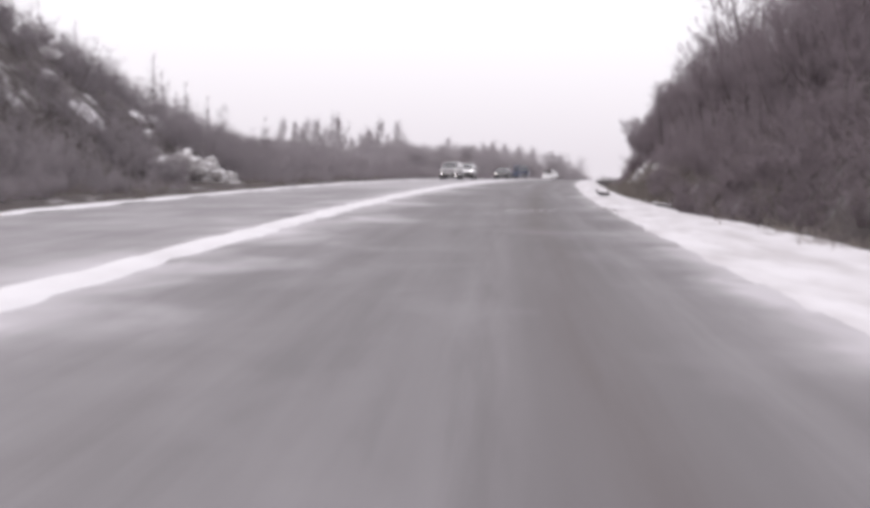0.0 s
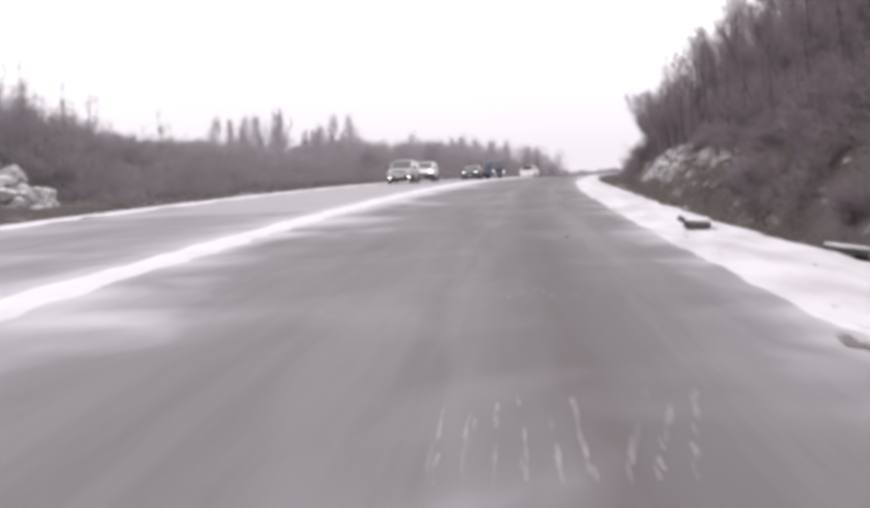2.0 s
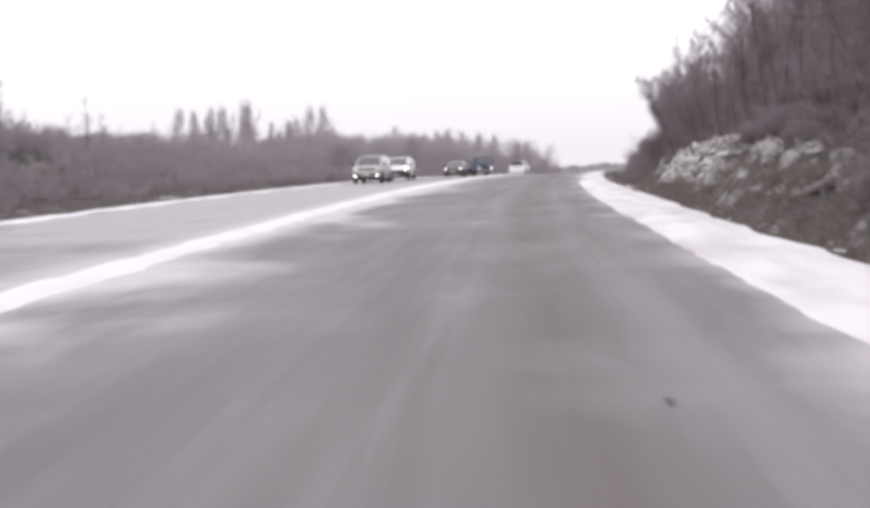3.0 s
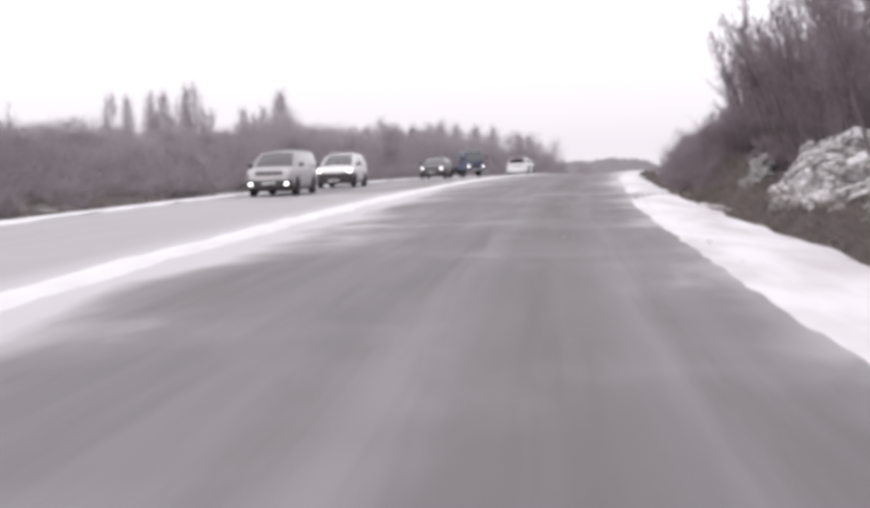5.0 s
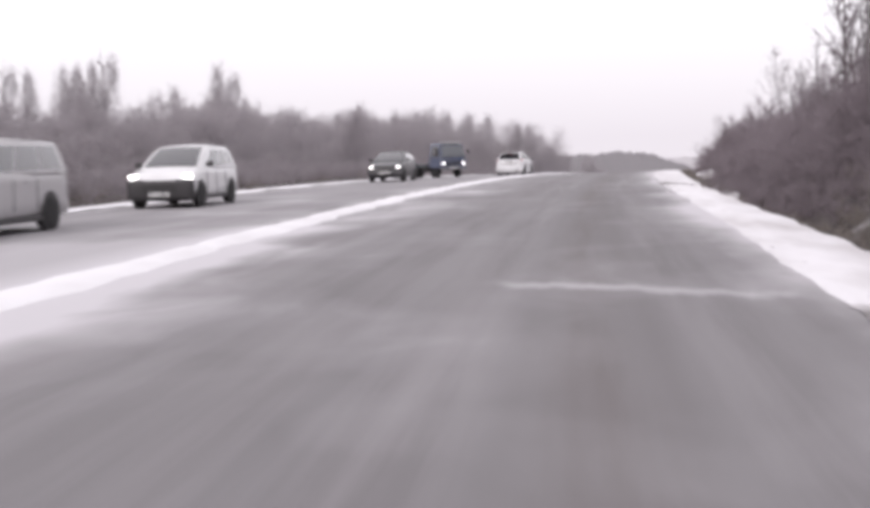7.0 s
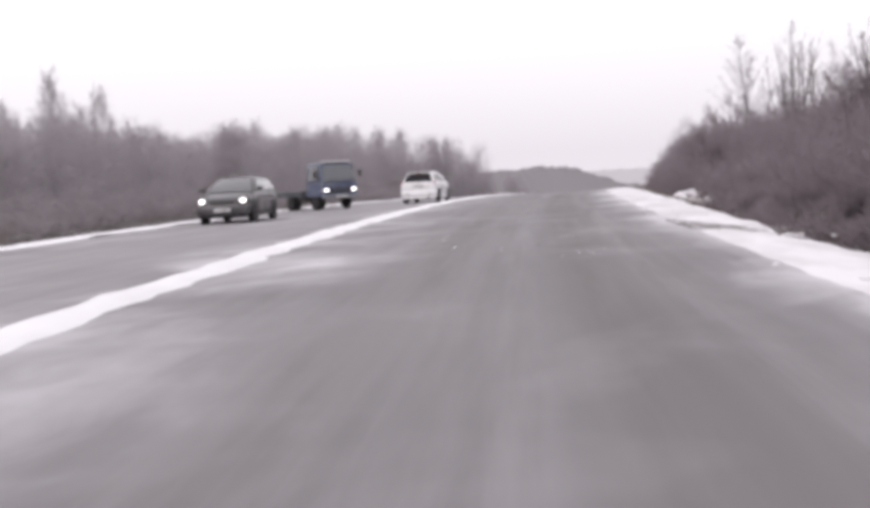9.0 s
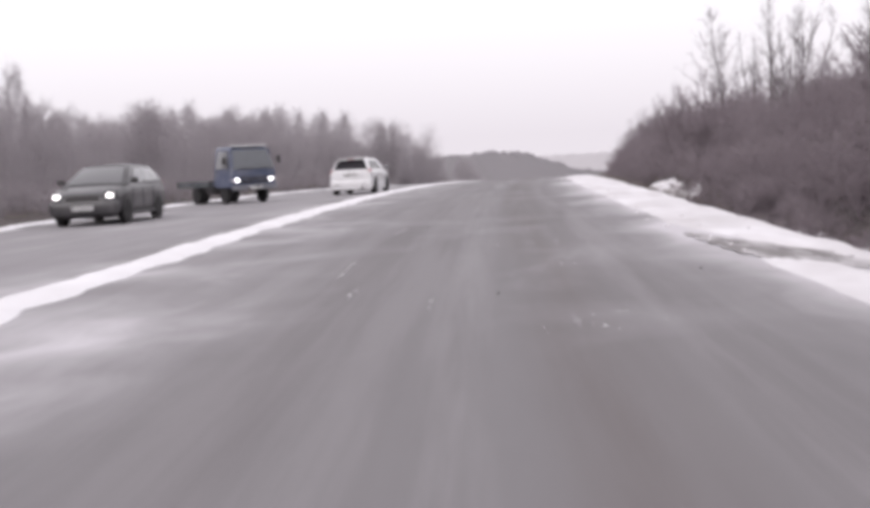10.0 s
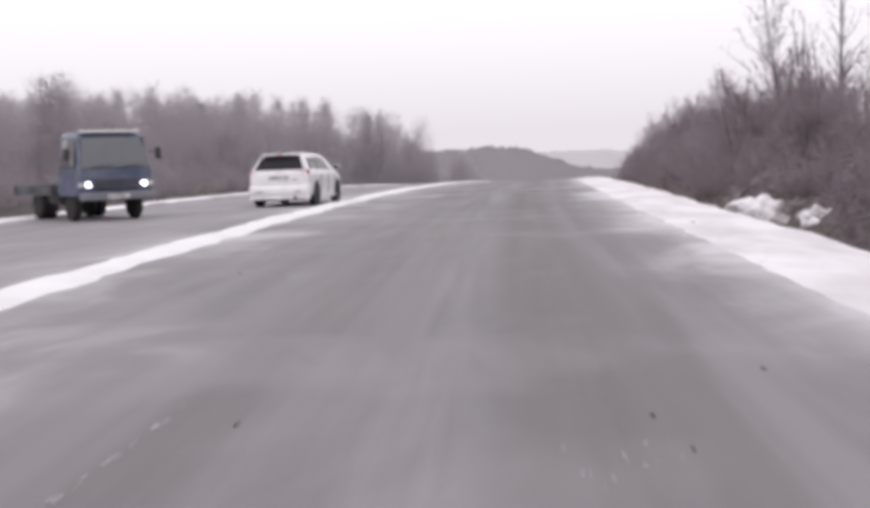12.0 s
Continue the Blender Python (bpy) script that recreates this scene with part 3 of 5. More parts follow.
G_BANK, G_FAR = "trees on the steep bank", "trees beyond the far lanes"
ash = [tree_thing("bare_tree", 20 + i, BARK_DARK, "bare dark-barked tree on a steep bank", "tree", TWIG_DARK, height=h, spread=sp, limbs=n, twigs=15, low=0.12, fine=0.0115)
       for i, (h, sp, n) in enumerate([(5.6, 1.9, 46), (6.6, 2.1, 52), (4.8, 1.8, 42), (5.4, 1.4, 44)])]
birches = [tree_thing("birch_tree", 40 + i, BARK_DARK, "slender bare grey birch tree", "tree", TWIG_GREY, height=h, spread=sp, limbs=n, twigs=8, low=0.2, rise=1.3, fine=0.010, stems=st)
           for i, (h, sp, n, st) in enumerate([(8.0, 1.8, 44, 1), (7.0, 1.5, 60, 4), (7.5, 1.2, 40, 1), (6.0, 1.7, 36, 2)])]
# poplars stand far off, so their bark and twig colours carry painted haze
poplars = [tree_thing("poplar_tree", 60 + i, BARK_HAZE, "tall narrow bare poplar tree, grey with painted haze", "tree", TWIG_HAZE, height=h, spread=sp, limbs=n, twigs=14, low=0.12, rise=1.7, fine=0.012, cloud=2600)
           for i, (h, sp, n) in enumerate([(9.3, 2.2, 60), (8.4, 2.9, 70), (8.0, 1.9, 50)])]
bushes = [tree_thing("bush", 80 + i, BARK_DARK, "dense leafless brown bush", "bush", TWIG_DARK, height=h, spread=sp, limbs=n, twigs=15, low=0.05, rise=1.2, fine=0.0105, stems=7)
          for i, (h, sp, n) in enumerate([(2.6, 1.1, 70), (3.2, 1.3, 84), (2.0, 1.2, 63)])]
for i, b in enumerate(ash):
    settle(b, 30 + 13 * i, 11.5 + 0.6 * i, 1.0, G_BANK)
for i, b in enumerate(birches):
    settle(b, 178 + 9 * i, 15.0 + i, 1.0, "birches above the bushes")
for i, b in enumerate(poplars):
    settle(b, 186 + 7 * i, -47 - 3 * i, 1.0, G_FAR)
for i, b in enumerate(bushes):
    settle(b, 118 + 6 * i, 10.5, 1.0, "bushes on the bank")

# the steep bank on the near side
for i in range(92):
    s = 14 + 112 * (i + pick.random()) / 92
    lat = 8.0 + 12 * pick.random() ** 1.3
    lat += 0.3 if 74 < s < 99 else 0
    stand(ash[int(pick.integers(4))], s, lat, float(pick.uniform(0.75, 1.2)), G_BANK)
# slender ones at its front, clear of limbs low down, that lean out over the rocks
slender = [tree_thing("bare_tree", 30 + i, BARK_DARK, "slender bare tree leaning out from the bank", "tree", TWIG_DARK, height=h, spread=sp, limbs=n, twigs=15, low=0.42, rise=1.3, fine=0.0105)
           for i, (h, sp, n) in enumerate([(4.9, 1.3, 34), (5.6, 1.4, 38), (4.4, 1.2, 30)])]
for i, b in enumerate(slender):
    settle(b, 62 + 11 * i, 8.1, 0.9, G_BANK)
for i in range(56):
    if i < 46:
        s, lat, lean = 20 + 90 * (i + pick.random()) / 46, 7.5 + 0.9 * pick.random(), pick.uniform(6, 15)
    else:                   # the boldest of them, past the rocks
        s, lat, lean = 86 + 1.7 * (i - 46) + pick.random(), 7.2 + 0.4 * pick.random(), pick.uniform(12, 18)
    c = stand(slender[int(pick.integers(3))], s, lat, float(pick.uniform(0.72, 1.0)), G_BANK)
    c.matrix_basis = Matrix.Translation(c.location) @ Matrix.Rotation(radians(-float(lean)), 4, "Y") @ Matrix.Translation(-c.location) @ c.matrix_basis
# bushes along the foot of the bank, and on along the road
for i in range(105):
    s = 20 + 250 * (i + pick.random()) / 105
    lat = 6.6 + 9 * pick.random() + (2.2 if 57 < s < 99 else 0.8 if s < 97 else 0.2)
    stand(bushes[int(pick.integers(3))], s, lat, float(pick.uniform(0.7, 1.15)) * (0.9 if lat < 8.5 else 1.1), "bushes on the bank")
# single birches that rise above the bushes
wide_birch = tree_thing("birch_tree", 47, BARK_GREY, "spreading bare birch tree above the bushes", "tree", TWIG_GREY, height=7.8, spread=3.4, limbs=40, twigs=11, low=0.32, rise=1.1, fine=0.014)
settle(wide_birch, 182, 12.9, 0.95, "birches above the bushes")
for s, lat, k, size in ((142, 12.4, 1, 0.9), (143.5, 12.9, 0, 0.8), (152, 10.4, 3, 0.8), (141, 13.2, 2, 0.9), (146, 12.2, 1, 0.85), (139, 11.8, 1, 0.8), (159, 12.0, 1, 0.78), (161, 12.8, 2, 0.72), (155, 11.6, 3, 0.85),
                        (171, 11.0, 3, 0.7), (190, 11.0, 3, 0.6), (149, 14, 0, 0.8), (136, 13, 2, 0.85)):
    stand(birches[k], s, lat, size, "birches above the bushes")
# tall ones with dark trunks, before the bushes begin
tall = tree_thing("birch_tree", 48, BARK_DARK, "tall bare birch tree with a dark trunk", "tree", TWIG_GREY, height=8.6, spread=2.2, limbs=26, twigs=9, low=0.34, rise=1.5, fine=0.009)
settle(tall, 121.0, 9.0, 0.95, "birches above the bushes")
for s, lat, size in ((118.2, 8.6, 0.84), (122.6, 9.6, 0.9), (125.5, 8.9, 0.8), (116.0, 9.4, 0.8), (128.5, 10.4, 0.85)):
    stand(tall, s, lat, size, "birches above the bushes")
# named trees of the far side
for s, lat, k, size in ((182.5, -41.9, 0, 1.05), (182.4, -50, 0, 0.98), (178, -30.8, 1, 0.95), (184, -45, 2, 1.1), (181, -47.5, 2, 1.05), (183, -36.5, 1, 0.85),
                        (272, -39.5, 1, 1.4), (272, -36.5, 1, 1.35), (274, -42, 1, 1.35), (253, -26, 1, 1.1), (252, -43.2, 1, 1.3), (262, -30, 1, 1.2), (258, -21.5, 1, 1.0), (266, -24, 1, 1.1), (246, -33, 1, 1.05),
                        (150, -28, 2, 0.66), (214, -31, 1, 0.8), (222, -36, 1, 0.88), (236, -33, 1, 1.0), (172, -38, 2, 1.0),
                        (219, -46.5, 0, 1.26), (221, -49, 1, 1.2), (226, -52, 2, 1.2), (216, -44, 2, 1.1), (257, -61, 1, 1.3), (250, -57, 0, 1.1), (240, -50, 1, 1.05), (236, -58, 1, 1.1), (229, -60, 0, 1.15)):
    stand(poplars[k], s, lat, size, G_FAR)
for i in range(34):
    s = 46 + 80 * (i + pick.random()) / 34
    stand(birches[(0, 3, 2)[i % 3]], s, -25 - 12 * pick.random(), float(pick.uniform(0.35, 0.6)), "young trees on the hillside", "small bare grey tree on a hillside")
for s, lat, h in ((255, -39.2, 9.8),):
    t = spruce_thing(int(s), h, "dark green spruce tree with a pointed top")
    t.matrix_basis = Matrix.Translation(on_land(s, lat))


def thicket(name, seed, spots, material, label, category, stems=22, twig=6, fine=0.014):
    """Countless bare shoots, as one mesh; spots are (s, lat, height, radius)."""
    rng = np.random.default_rng(seed)
    shoots, twigs = [], []
    for s, lat, h, rad in spots:
        if h > 0.65 and bare(s, lat):
            continue
        p = np.array(on_land(s, lat))
        a, r = rng.uniform(0, 6.283, stems), rad * np.sqrt(rng.random(stems))
        b = p + np.stack([np.cos(a) * r * 0.7, np.sin(a) * r * 0.7, np.full(stems, -0.2)], 1)
        hh = h * rng.uniform(0.55, 1.0, stems) * (1 - 0.35 * (r / rad) ** 2)
        t = b + np.stack([np.cos(a) * r * 0.55 + rng.normal(0, 0.12 * rad, stems), np.sin(a) * r * 0.55 + rng.normal(0, 0.12 * rad, stems), hh], 1)
        shoots.append((b, t, np.full(stems, fine * 1.6)))
        for k in range(twig):
            f = rng.uniform(0.12, 1.0, (stems, 1))
            q = b + (t - b) * f
            e = q + np.stack([rng.normal(0, 0.32, stems), rng.normal(0, 0.32, stems), rng.uniform(0.05, 0.55, stems)], 1) * (0.5 + 0.22 * hh[:, None])
            twigs.append((q, e, np.full(stems, fine)))
            q2 = q + (e - q) * rng.uniform(0.2, 0.8, (stems, 1))
            e2 = q2 + np.stack([rng.normal(0, 0.25, stems), rng.normal(0, 0.25, stems), rng.uniform(0.0, 0.4, stems)], 1) * (0.4 + 0.16 * hh[:, None])
            twigs.append((q2, e2, np.full(stems, fine * 0.8)))
    solid, loose = (tuple(np.concatenate([w[i] for w in group]) for i in range(3)) for group in (shoots, twigs))
    v, f = joined(sticks(*solid), sprays(*loose, seed))
    return tagged(new(name, tri_mesh(name, v, f, material)), label, category, kind="stuff")


rs = np.random.default_rng(5)
spots = []


HILL_SNOW = ((65.5, -24.4, 1.25), (69.5, -25.8, 0.6), (75.5, -25.4, 0.8), (66.5, -21.2, 0.7), (80.5, -26.0, 1.1), (100.0, -22.5, 1.2), (107.5, -24.0, 1.0))     # open snow on the hillside: s, lat, reach


def bare(s, lat):
    """Where rock comes through."""
    return (58 < s < 103 and 5 < lat < 7.9) or (146 < s < 152 and lat < 6.9 and lat > 5) or (226 < s < 243 and 5 < lat < 9.2) or (52 < s < 70 and -18.4 < lat < -14) or (63 < s < 74 and -21.9 < lat < -16) or any(math.hypot((s - a + 1.0) / (r * 1.4), (lat - b) / (r * 0.7)) < 1.0 for a, b, r in HILL_SNOW)


for i in range(330):        # scrub over the steep bank
    s = 12 + 118 * rs.random()
    spots.append((s, 6.9 + 16 * rs.random() ** 1.4, rs.uniform(1.4, 2.8), rs.uniform(0.8, 1.5)))
for i in range(80):         # thickest beside the start
    spots.append((14 + 50 * rs.random(), 7.0 + 8 * rs.random(), rs.uniform(1.2, 2.6), rs.uniform(0.8, 1.3)))
for i in range(150):        # closing over the slope behind the rocks
    spots.append((58 + 62 * rs.random(), 8.3 + 3.6 * rs.random(), rs.uniform(1.0, 1.9), rs.uniform(0.7, 1.2)))
for i in range(330):        # and on along the lower bank
    s = 118 + 190 * rs.random() ** 1.3
    lat = 6.6 + 12 * rs.random() ** 1.2
    spots.append((s, lat, rs.uniform(1.4, 2.3) + 0.22 * min(lat - 6.5, 5), rs.uniform(0.9, 1.6)))
for i in range(230):        # down to the ditch
    s = 15 + 200 * rs.random()
    if not 77 < s < 103:
        spots.append((s, 5.9 + 1.6 * rs.random(), rs.uniform(0.7, 1.5), rs.uniform(0.5, 0.9)))
for i in range(150):        # knee-high above the rocks
    spots.append((56 + 46 * rs.random(), 7.2 + 1.5 * rs.random(), rs.uniform(0.45, 0.64), rs.uniform(0.5, 0.8)))
for i in range(80):         # higher where the road begins to fall
    s, lat = 170 + 100 * rs.random(), 9.0 + 5 * rs.random()
    if not (222 < s < 250 and lat < 11):
        spots.append((s, lat, rs.uniform(2.4, 3.5), rs.uniform(0.9, 1.6)))
for i in range(110):        # low growth in the ditch past the rocks
    spots.append((112 + 40 * rs.random(), 5.4 + 2.0 * rs.random(), rs.uniform(0.5, 1.0), rs.uniform(0.5, 0.8)))
thicket("bank_scrub", 1, spots, TWIG_DARK, "dense leafless brown scrub on the bank", "scrub", stems=18, twig=15, fine=0.0125)
spots = []
for i in range(420):        # the near hill on the far side
    s = 24 + 115 * rs.random()
    spots.append((s, -17.5 - 22 * rs.random() ** 1.2, rs.uniform(1.6, 3.2), rs.uniform(1.0, 1.9)))
for i in range(330):        # thickest on its slope
    spots.append((36 + 74 * rs.random(), -18 - 15 * rs.random(), rs.uniform(1.1, 2.4), rs.uniform(0.9, 1.6)))
for i in range(120):
    s = 30 + 110 * rs.random()
    spots.append((s, -14.6 - 4 * rs.random(), rs.uniform(0.7, 1.4), rs.uniform(0.7, 1.2)))
for i in range(240):        # low brush before the long wood
    s = 108 + 110 * rs.random()
    spots.append((s, -14.4 - 8 * rs.random(), rs.uniform(0.8, 2.0), rs.uniform(0.8, 1.5)))
thicket("hill_scrub", 2, spots, TWIG_HILL, "grey leafless scrub on a hillside", "scrub", stems=12, twig=16, fine=0.0165)
spots = []
for i in range(580):        # the long wood
    s = 112 + 210 * rs.random()
    lat = -21.5 - 36 * rs.random() ** 1.25
    h = float(np.interp(s, [112, 140, 160, 200, 240, 290, 320], [2.5, 3.4, 5.1, 6.0, 8.5, 10.3, 7.8])) * rs.uniform(0.58, 1.06)
    spots.append((s, lat, h, rs.uniform(1.5, 2.8)))
stems, wood = [], []
for s, lat, h, rad in spots:
    p = np.array(on_land(s, lat))
    k = 6
    b0 = p + np.stack([rs.normal(0, 0.4 * rad, k), rs.normal(0, 0.4 * rad, k), np.full(k, -0.2)], 1)
    stems.append((b0, b0 + np.stack([rs.normal(0, 0.25, k), rs.normal(0, 0.25, k), h * rs.uniform(0.7, 0.97, k)], 1), np.full(k, 0.05)))
    for n, z, r, tall in ((430, 0.30, 1.0, 0.32), (480, 0.62, 0.85, 0.28), (290, 0.84, 0.5, 0.15)):
        wood.append(crown_cloud(rs, n, p + np.array([rs.normal(0, 0.2), rs.normal(0, 0.2), h * z]), (rad * r, rad * r, h * tall), 0.55, 0.016))
v, f = joined(sticks(*(np.concatenate([w[i] for w in stems]) for i in range(3))), sprays(*(np.concatenate([w[i] for w in wood]) for i in range(3)), 6))
# the wood's haze is only the pale colour of its twigs
tagged(new("far_wood", tri_mesh("far_wood", v, f, TWIG_HAZE)), "hazy grey leafless woodland", "woods", kind="stuff")
spots = []
for i in range(900):        # tufts along both ditches
    s = 15 + 190 * rs.random()
    spots.append((s, 4.7 + 4.5 * rs.random() ** 1.5, rs.uniform(0.25, 0.6), rs.uniform(0.3, 0.6)))
for i in range(620):        # thicker on the open slope under the rocks
    spots.append((48 + 62 * rs.random(), 4.5 + 2.7 * rs.random(), rs.uniform(0.22, 0.5), rs.uniform(0.3, 0.55)))
for i in range(260):
    s = 30 + 190 * rs.random()
    spots.append((s, -13.2 - 5 * rs.random(), rs.uniform(0.4, 0.9), rs.uniform(0.4, 0.8)))
thicket("dry_grass", 4, spots, STRAW, "dry yellowish grass in the ditch", "grass", stems=16, twig=2, fine=0.010)


# ---------------- distant wooded ridges ----------------
def ridge(name, s0, lat0, lat1, top, seed, material, label):
    """A long wooded hill with an uneven, tufted skyline."""
    rng = np.random.default_rng(seed)
    n, rows = 900, 8
    xs = np.linspace(lat0, lat1, n)
    verts, faces = [], []
    for j in range(rows):
        for i in range(n):
            h = top(xs[i])
            u = j / (rows - 1)
            tuft = (rng.uniform(0, 1) ** 2 * 1.0 + 0.5 * math.sin(i * 0.21) * math.sin(i * 0.083 + seed)) * smooth(0.75, 1.0, u)
            verts.append((xs[i], s0 + u * 90, -45 + (h + 45) * math.sin(u * math.pi / 2) + float(tuft)))
    for j in range(rows - 1):
        for i in range(n - 1):
            faces.append((j * n + i, j * n + i + 1, (j + 1) * n + i + 1, (j + 1) * n + i))
    return tagged(mesh_ob(name, verts, faces, material, None, True), label, "hill", kind="structure")


# distance haze is painted into both slope colours, palest on the far ridge
HAZE_NEAR = plain("hazed_wooded_slope", (0.215, 0.202, 0.212), 0.95, grain=0.14, scale=0.06)
HAZE_FAR = plain("haze_paled_far_slope", (0.47, 0.45, 0.465), 0.95, grain=0.06, scale=0.02)
ridge("near_ridge", 430, -300, 190, lambda x: -6.2 + 1.0 * math.exp(-((x - 64) / 26) ** 2) - 7.0 * float(smooth(70, 98, x)), 3, HAZE_NEAR, "low hill covered with grey woods, haze put into its colour")
ridge("far_ridge", 900, -600, 800, lambda x: -16.6 + 0.8 * math.sin(x / 60.0) + 0.6 * math.sin(x / 27), 8, HAZE_FAR, "wooded ridge in the distance, paled with painted haze")


# ---------------- rocks ----------------
def boulder(seed, size, parent, cuts=13, material=ROCK, rough=0.10, fine=3):
    """An angular block of rock, broken by flat faces."""
    rng = np.random.default_rng(seed)
    bm = bmesh.new()
    bmesh.ops.create_icosphere(bm, subdivisions=fine, radius=1.0)
    planes = []
    for k in range(cuts):
        nrm = Vector(rng.normal(0, 1, 3)).normalized()
        planes.append((nrm, rng.uniform(0.5, 0.85)))
    for v in bm.verts:
        for nrm, dd in planes:
            over = v.co.dot(nrm) - dd
            if over > 0:
                v.co -= nrm * over
        v.co += v.co.normalized() * (noise.noise(v.co * 2.3 + Vector((seed, 0, 0))) * rough + noise.noise(v.co * 9.0 + Vector((0, seed, 0))) * rough * 0.35)
        v.co = Vector((v.co.x * size[0], v.co.y * size[1], v.co.z * size[2]))
    return part("rock", bm, material, parent)


def outcrop(seed, blocks, label, material=ROCK, dip=0.0, rough=0.10, fine=3):
    """blocks: (s, lat, h, size x, y, z) of each rock; dip: degrees by which its beds fall away along the road."""
    top = new("rock_outcrop")
    s0, lat0 = blocks[0][0], blocks[0][1]
    top.location = place(s0, lat0)
    rng = np.random.default_rng(seed)
    for k, (s, lat, h, a, b, c) in enumerate(blocks):
        r = boulder(seed * 50 + k, (a, b, c), top, 13, material, rough, fine)
        r.location = place(s, lat, h) - place(s0, lat0)
        r.rotation_euler = (rng.uniform(-0.15, 0.15) - radians(dip), rng.uniform(-0.3, 0.3), rng.uniform(-0.3, 0.3))
    return tagged(top, label, "rock")


rk = np.random.default_rng(31)
CREST_S, CREST_H = [76.5, 80, 86, 91, 93.6, 94.6], [1.5, 1.45, 1.35, 1.3, 1.2, 0.4]
blocks = []
for i in range(19):         # the bedrock face, in thick slabs
    s = 77.3 + 16.6 * (i + 0.5 * rk.random()) / 19
    top_h = float(np.interp(s, CREST_S, CREST_H))
    fore = 0.4 * float(smooth(84, 91, s))          # its far end stands out towards the road
    for j in range(4):
        u = (j + rk.random() * 0.5) / 3.4
        blocks.append((s + rk.normal(0, 0.25), 6.55 - fore + (0.95 + fore) * u + rk.normal(0, 0.09), -0.4 + (top_h + 0.15) * u, rk.uniform(0.4, 0.65), rk.uniform(0.6, 1.1), rk.uniform(0.26, 0.42)))
for i in range(22):         # and broken pieces lodged along its ledges
    s = 77.5 + 16.5 * rk.random()
    u = rk.random()
    blocks.append((s, 6.3 + 1.0 * u, -0.25 + (float(np.interp(s, CREST_S, CREST_H)) + 0.3) * u, rk.uniform(0.14, 0.3), rk.uniform(0.2, 0.5), rk.uniform(0.1, 0.22)))
outcrop(1, blocks, "grey slabby rock outcrop with snow on its ledges", ROCK, 16, 0.11, 4)
blocks = []
for lat in np.linspace(-17.3, -20.9, 13):
    crest = float(np.interp(lat, [-21.2, -19.8, -18.2, -17.2], [1.7, 2.05, 1.25, 0.4]))
    for k in range(5):
        s = 65.5 + 5 * rk.random()
        blocks.append((s, lat + rk.normal(0, 0.2), -0.4 + (crest + 0.1) * (k + 0.6 * rk.random()) / 5, rk.uniform(0.35, 0.75), rk.uniform(0.4, 0.9), rk.uniform(0.25, 0.6)))
outcrop(2, blocks, "pale snow-covered rock outcrop at the foot of a hill", PALE_ROCK, 20, 0.12)
blocks = [(97.8 + 0.13 * k, 6.4 + 0.22 * (k % 4) + rk.normal(0, 0.08), -0.35 + 0.3 * (k % 4) + rk.uniform(0, 0.15), rk.uniform(0.2, 0.4), rk.uniform(0.25, 0.5), rk.uniform(0.16, 0.32)) for k in range(26)]
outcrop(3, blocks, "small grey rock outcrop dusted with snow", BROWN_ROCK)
blocks = []
for i in range(26):         # bedrock that shows between the trunks
    s = 59.5 + 16.5 * (i + 0.6 * rk.random()) / 26
    top_h = float(np.interp(s, [59, 62, 66, 70, 76], [0.5, 0.95, 1.2, 1.15, 1.15]))
    u = (i % 4 + 0.5 * rk.random()) / 3.5
    blocks.append((s, 6.6 + 0.7 * u + rk.normal(0, 0.1), -0.05 + top_h * u, rk.uniform(0.3, 0.55), rk.uniform(0.45, 0.9), rk.uniform(0.22, 0.42)))
outcrop(4, blocks, "low broken rock outcrop among the trunks, dusted with snow", GREY_ROCK, 14, 0.08)


def fallen_log():
    """A dead trunk on the slope, with stubs of limbs and snow along its top."""
    top = new("fallen_log")
    bm = lathe_z([(0.0, 0.085), (0.5, 0.08), (1.2, 0.065), (1.9, 0.045)], 9, 0.03)
    part("trunk", bm, BARK_GREY, top, "grey weathered trunk", True)
    for k, (z, a) in enumerate(((0.5, 0.6), (1.0, 2.4), (1.45, 4.4))):
        st = part("limb_stub", lathe_z([(0.0, 0.025), (0.28, 0.012)], 6, 0.0), BARK_GREY, top)
        st.matrix_basis = Matrix.Translation((0, 0, z)) @ Matrix.Rotation(a, 4, "Z") @ Matrix.Rotation(radians(60), 4, "Y")
    bm = rounded_box((0.05, 0.10, 1.5), 0.02, 2, (0.065, 0, 0.85))
    part("snow_cap", bm, SNOW, top, "strip of snow on its top", True)
    return tagged(top, "fallen grey log with snow on it, lying on the bank", "log")


def lathe_z(profile, n, wobble):
    """Turns (z, radius) round the z axis, a little out of true."""
    bm = bmesh.new()
    rings = [[bm.verts.new((r * math.cos(2 * math.pi * k / n) + wobble * math.sin(z * 3), r * math.sin(2 * math.pi * k / n) + wobble * math.cos(z * 2), z)) for k in range(n)] for z, r in profile]
    for a, b in zip(rings, rings[1:]):
        for k in range(n):
            bm.faces.new((a[k], a[(k + 1) % n], b[(k + 1) % n], b[k]))
    bm.faces.new(list(reversed(rings[0])))
    bm.faces.new(rings[-1])
    return bm


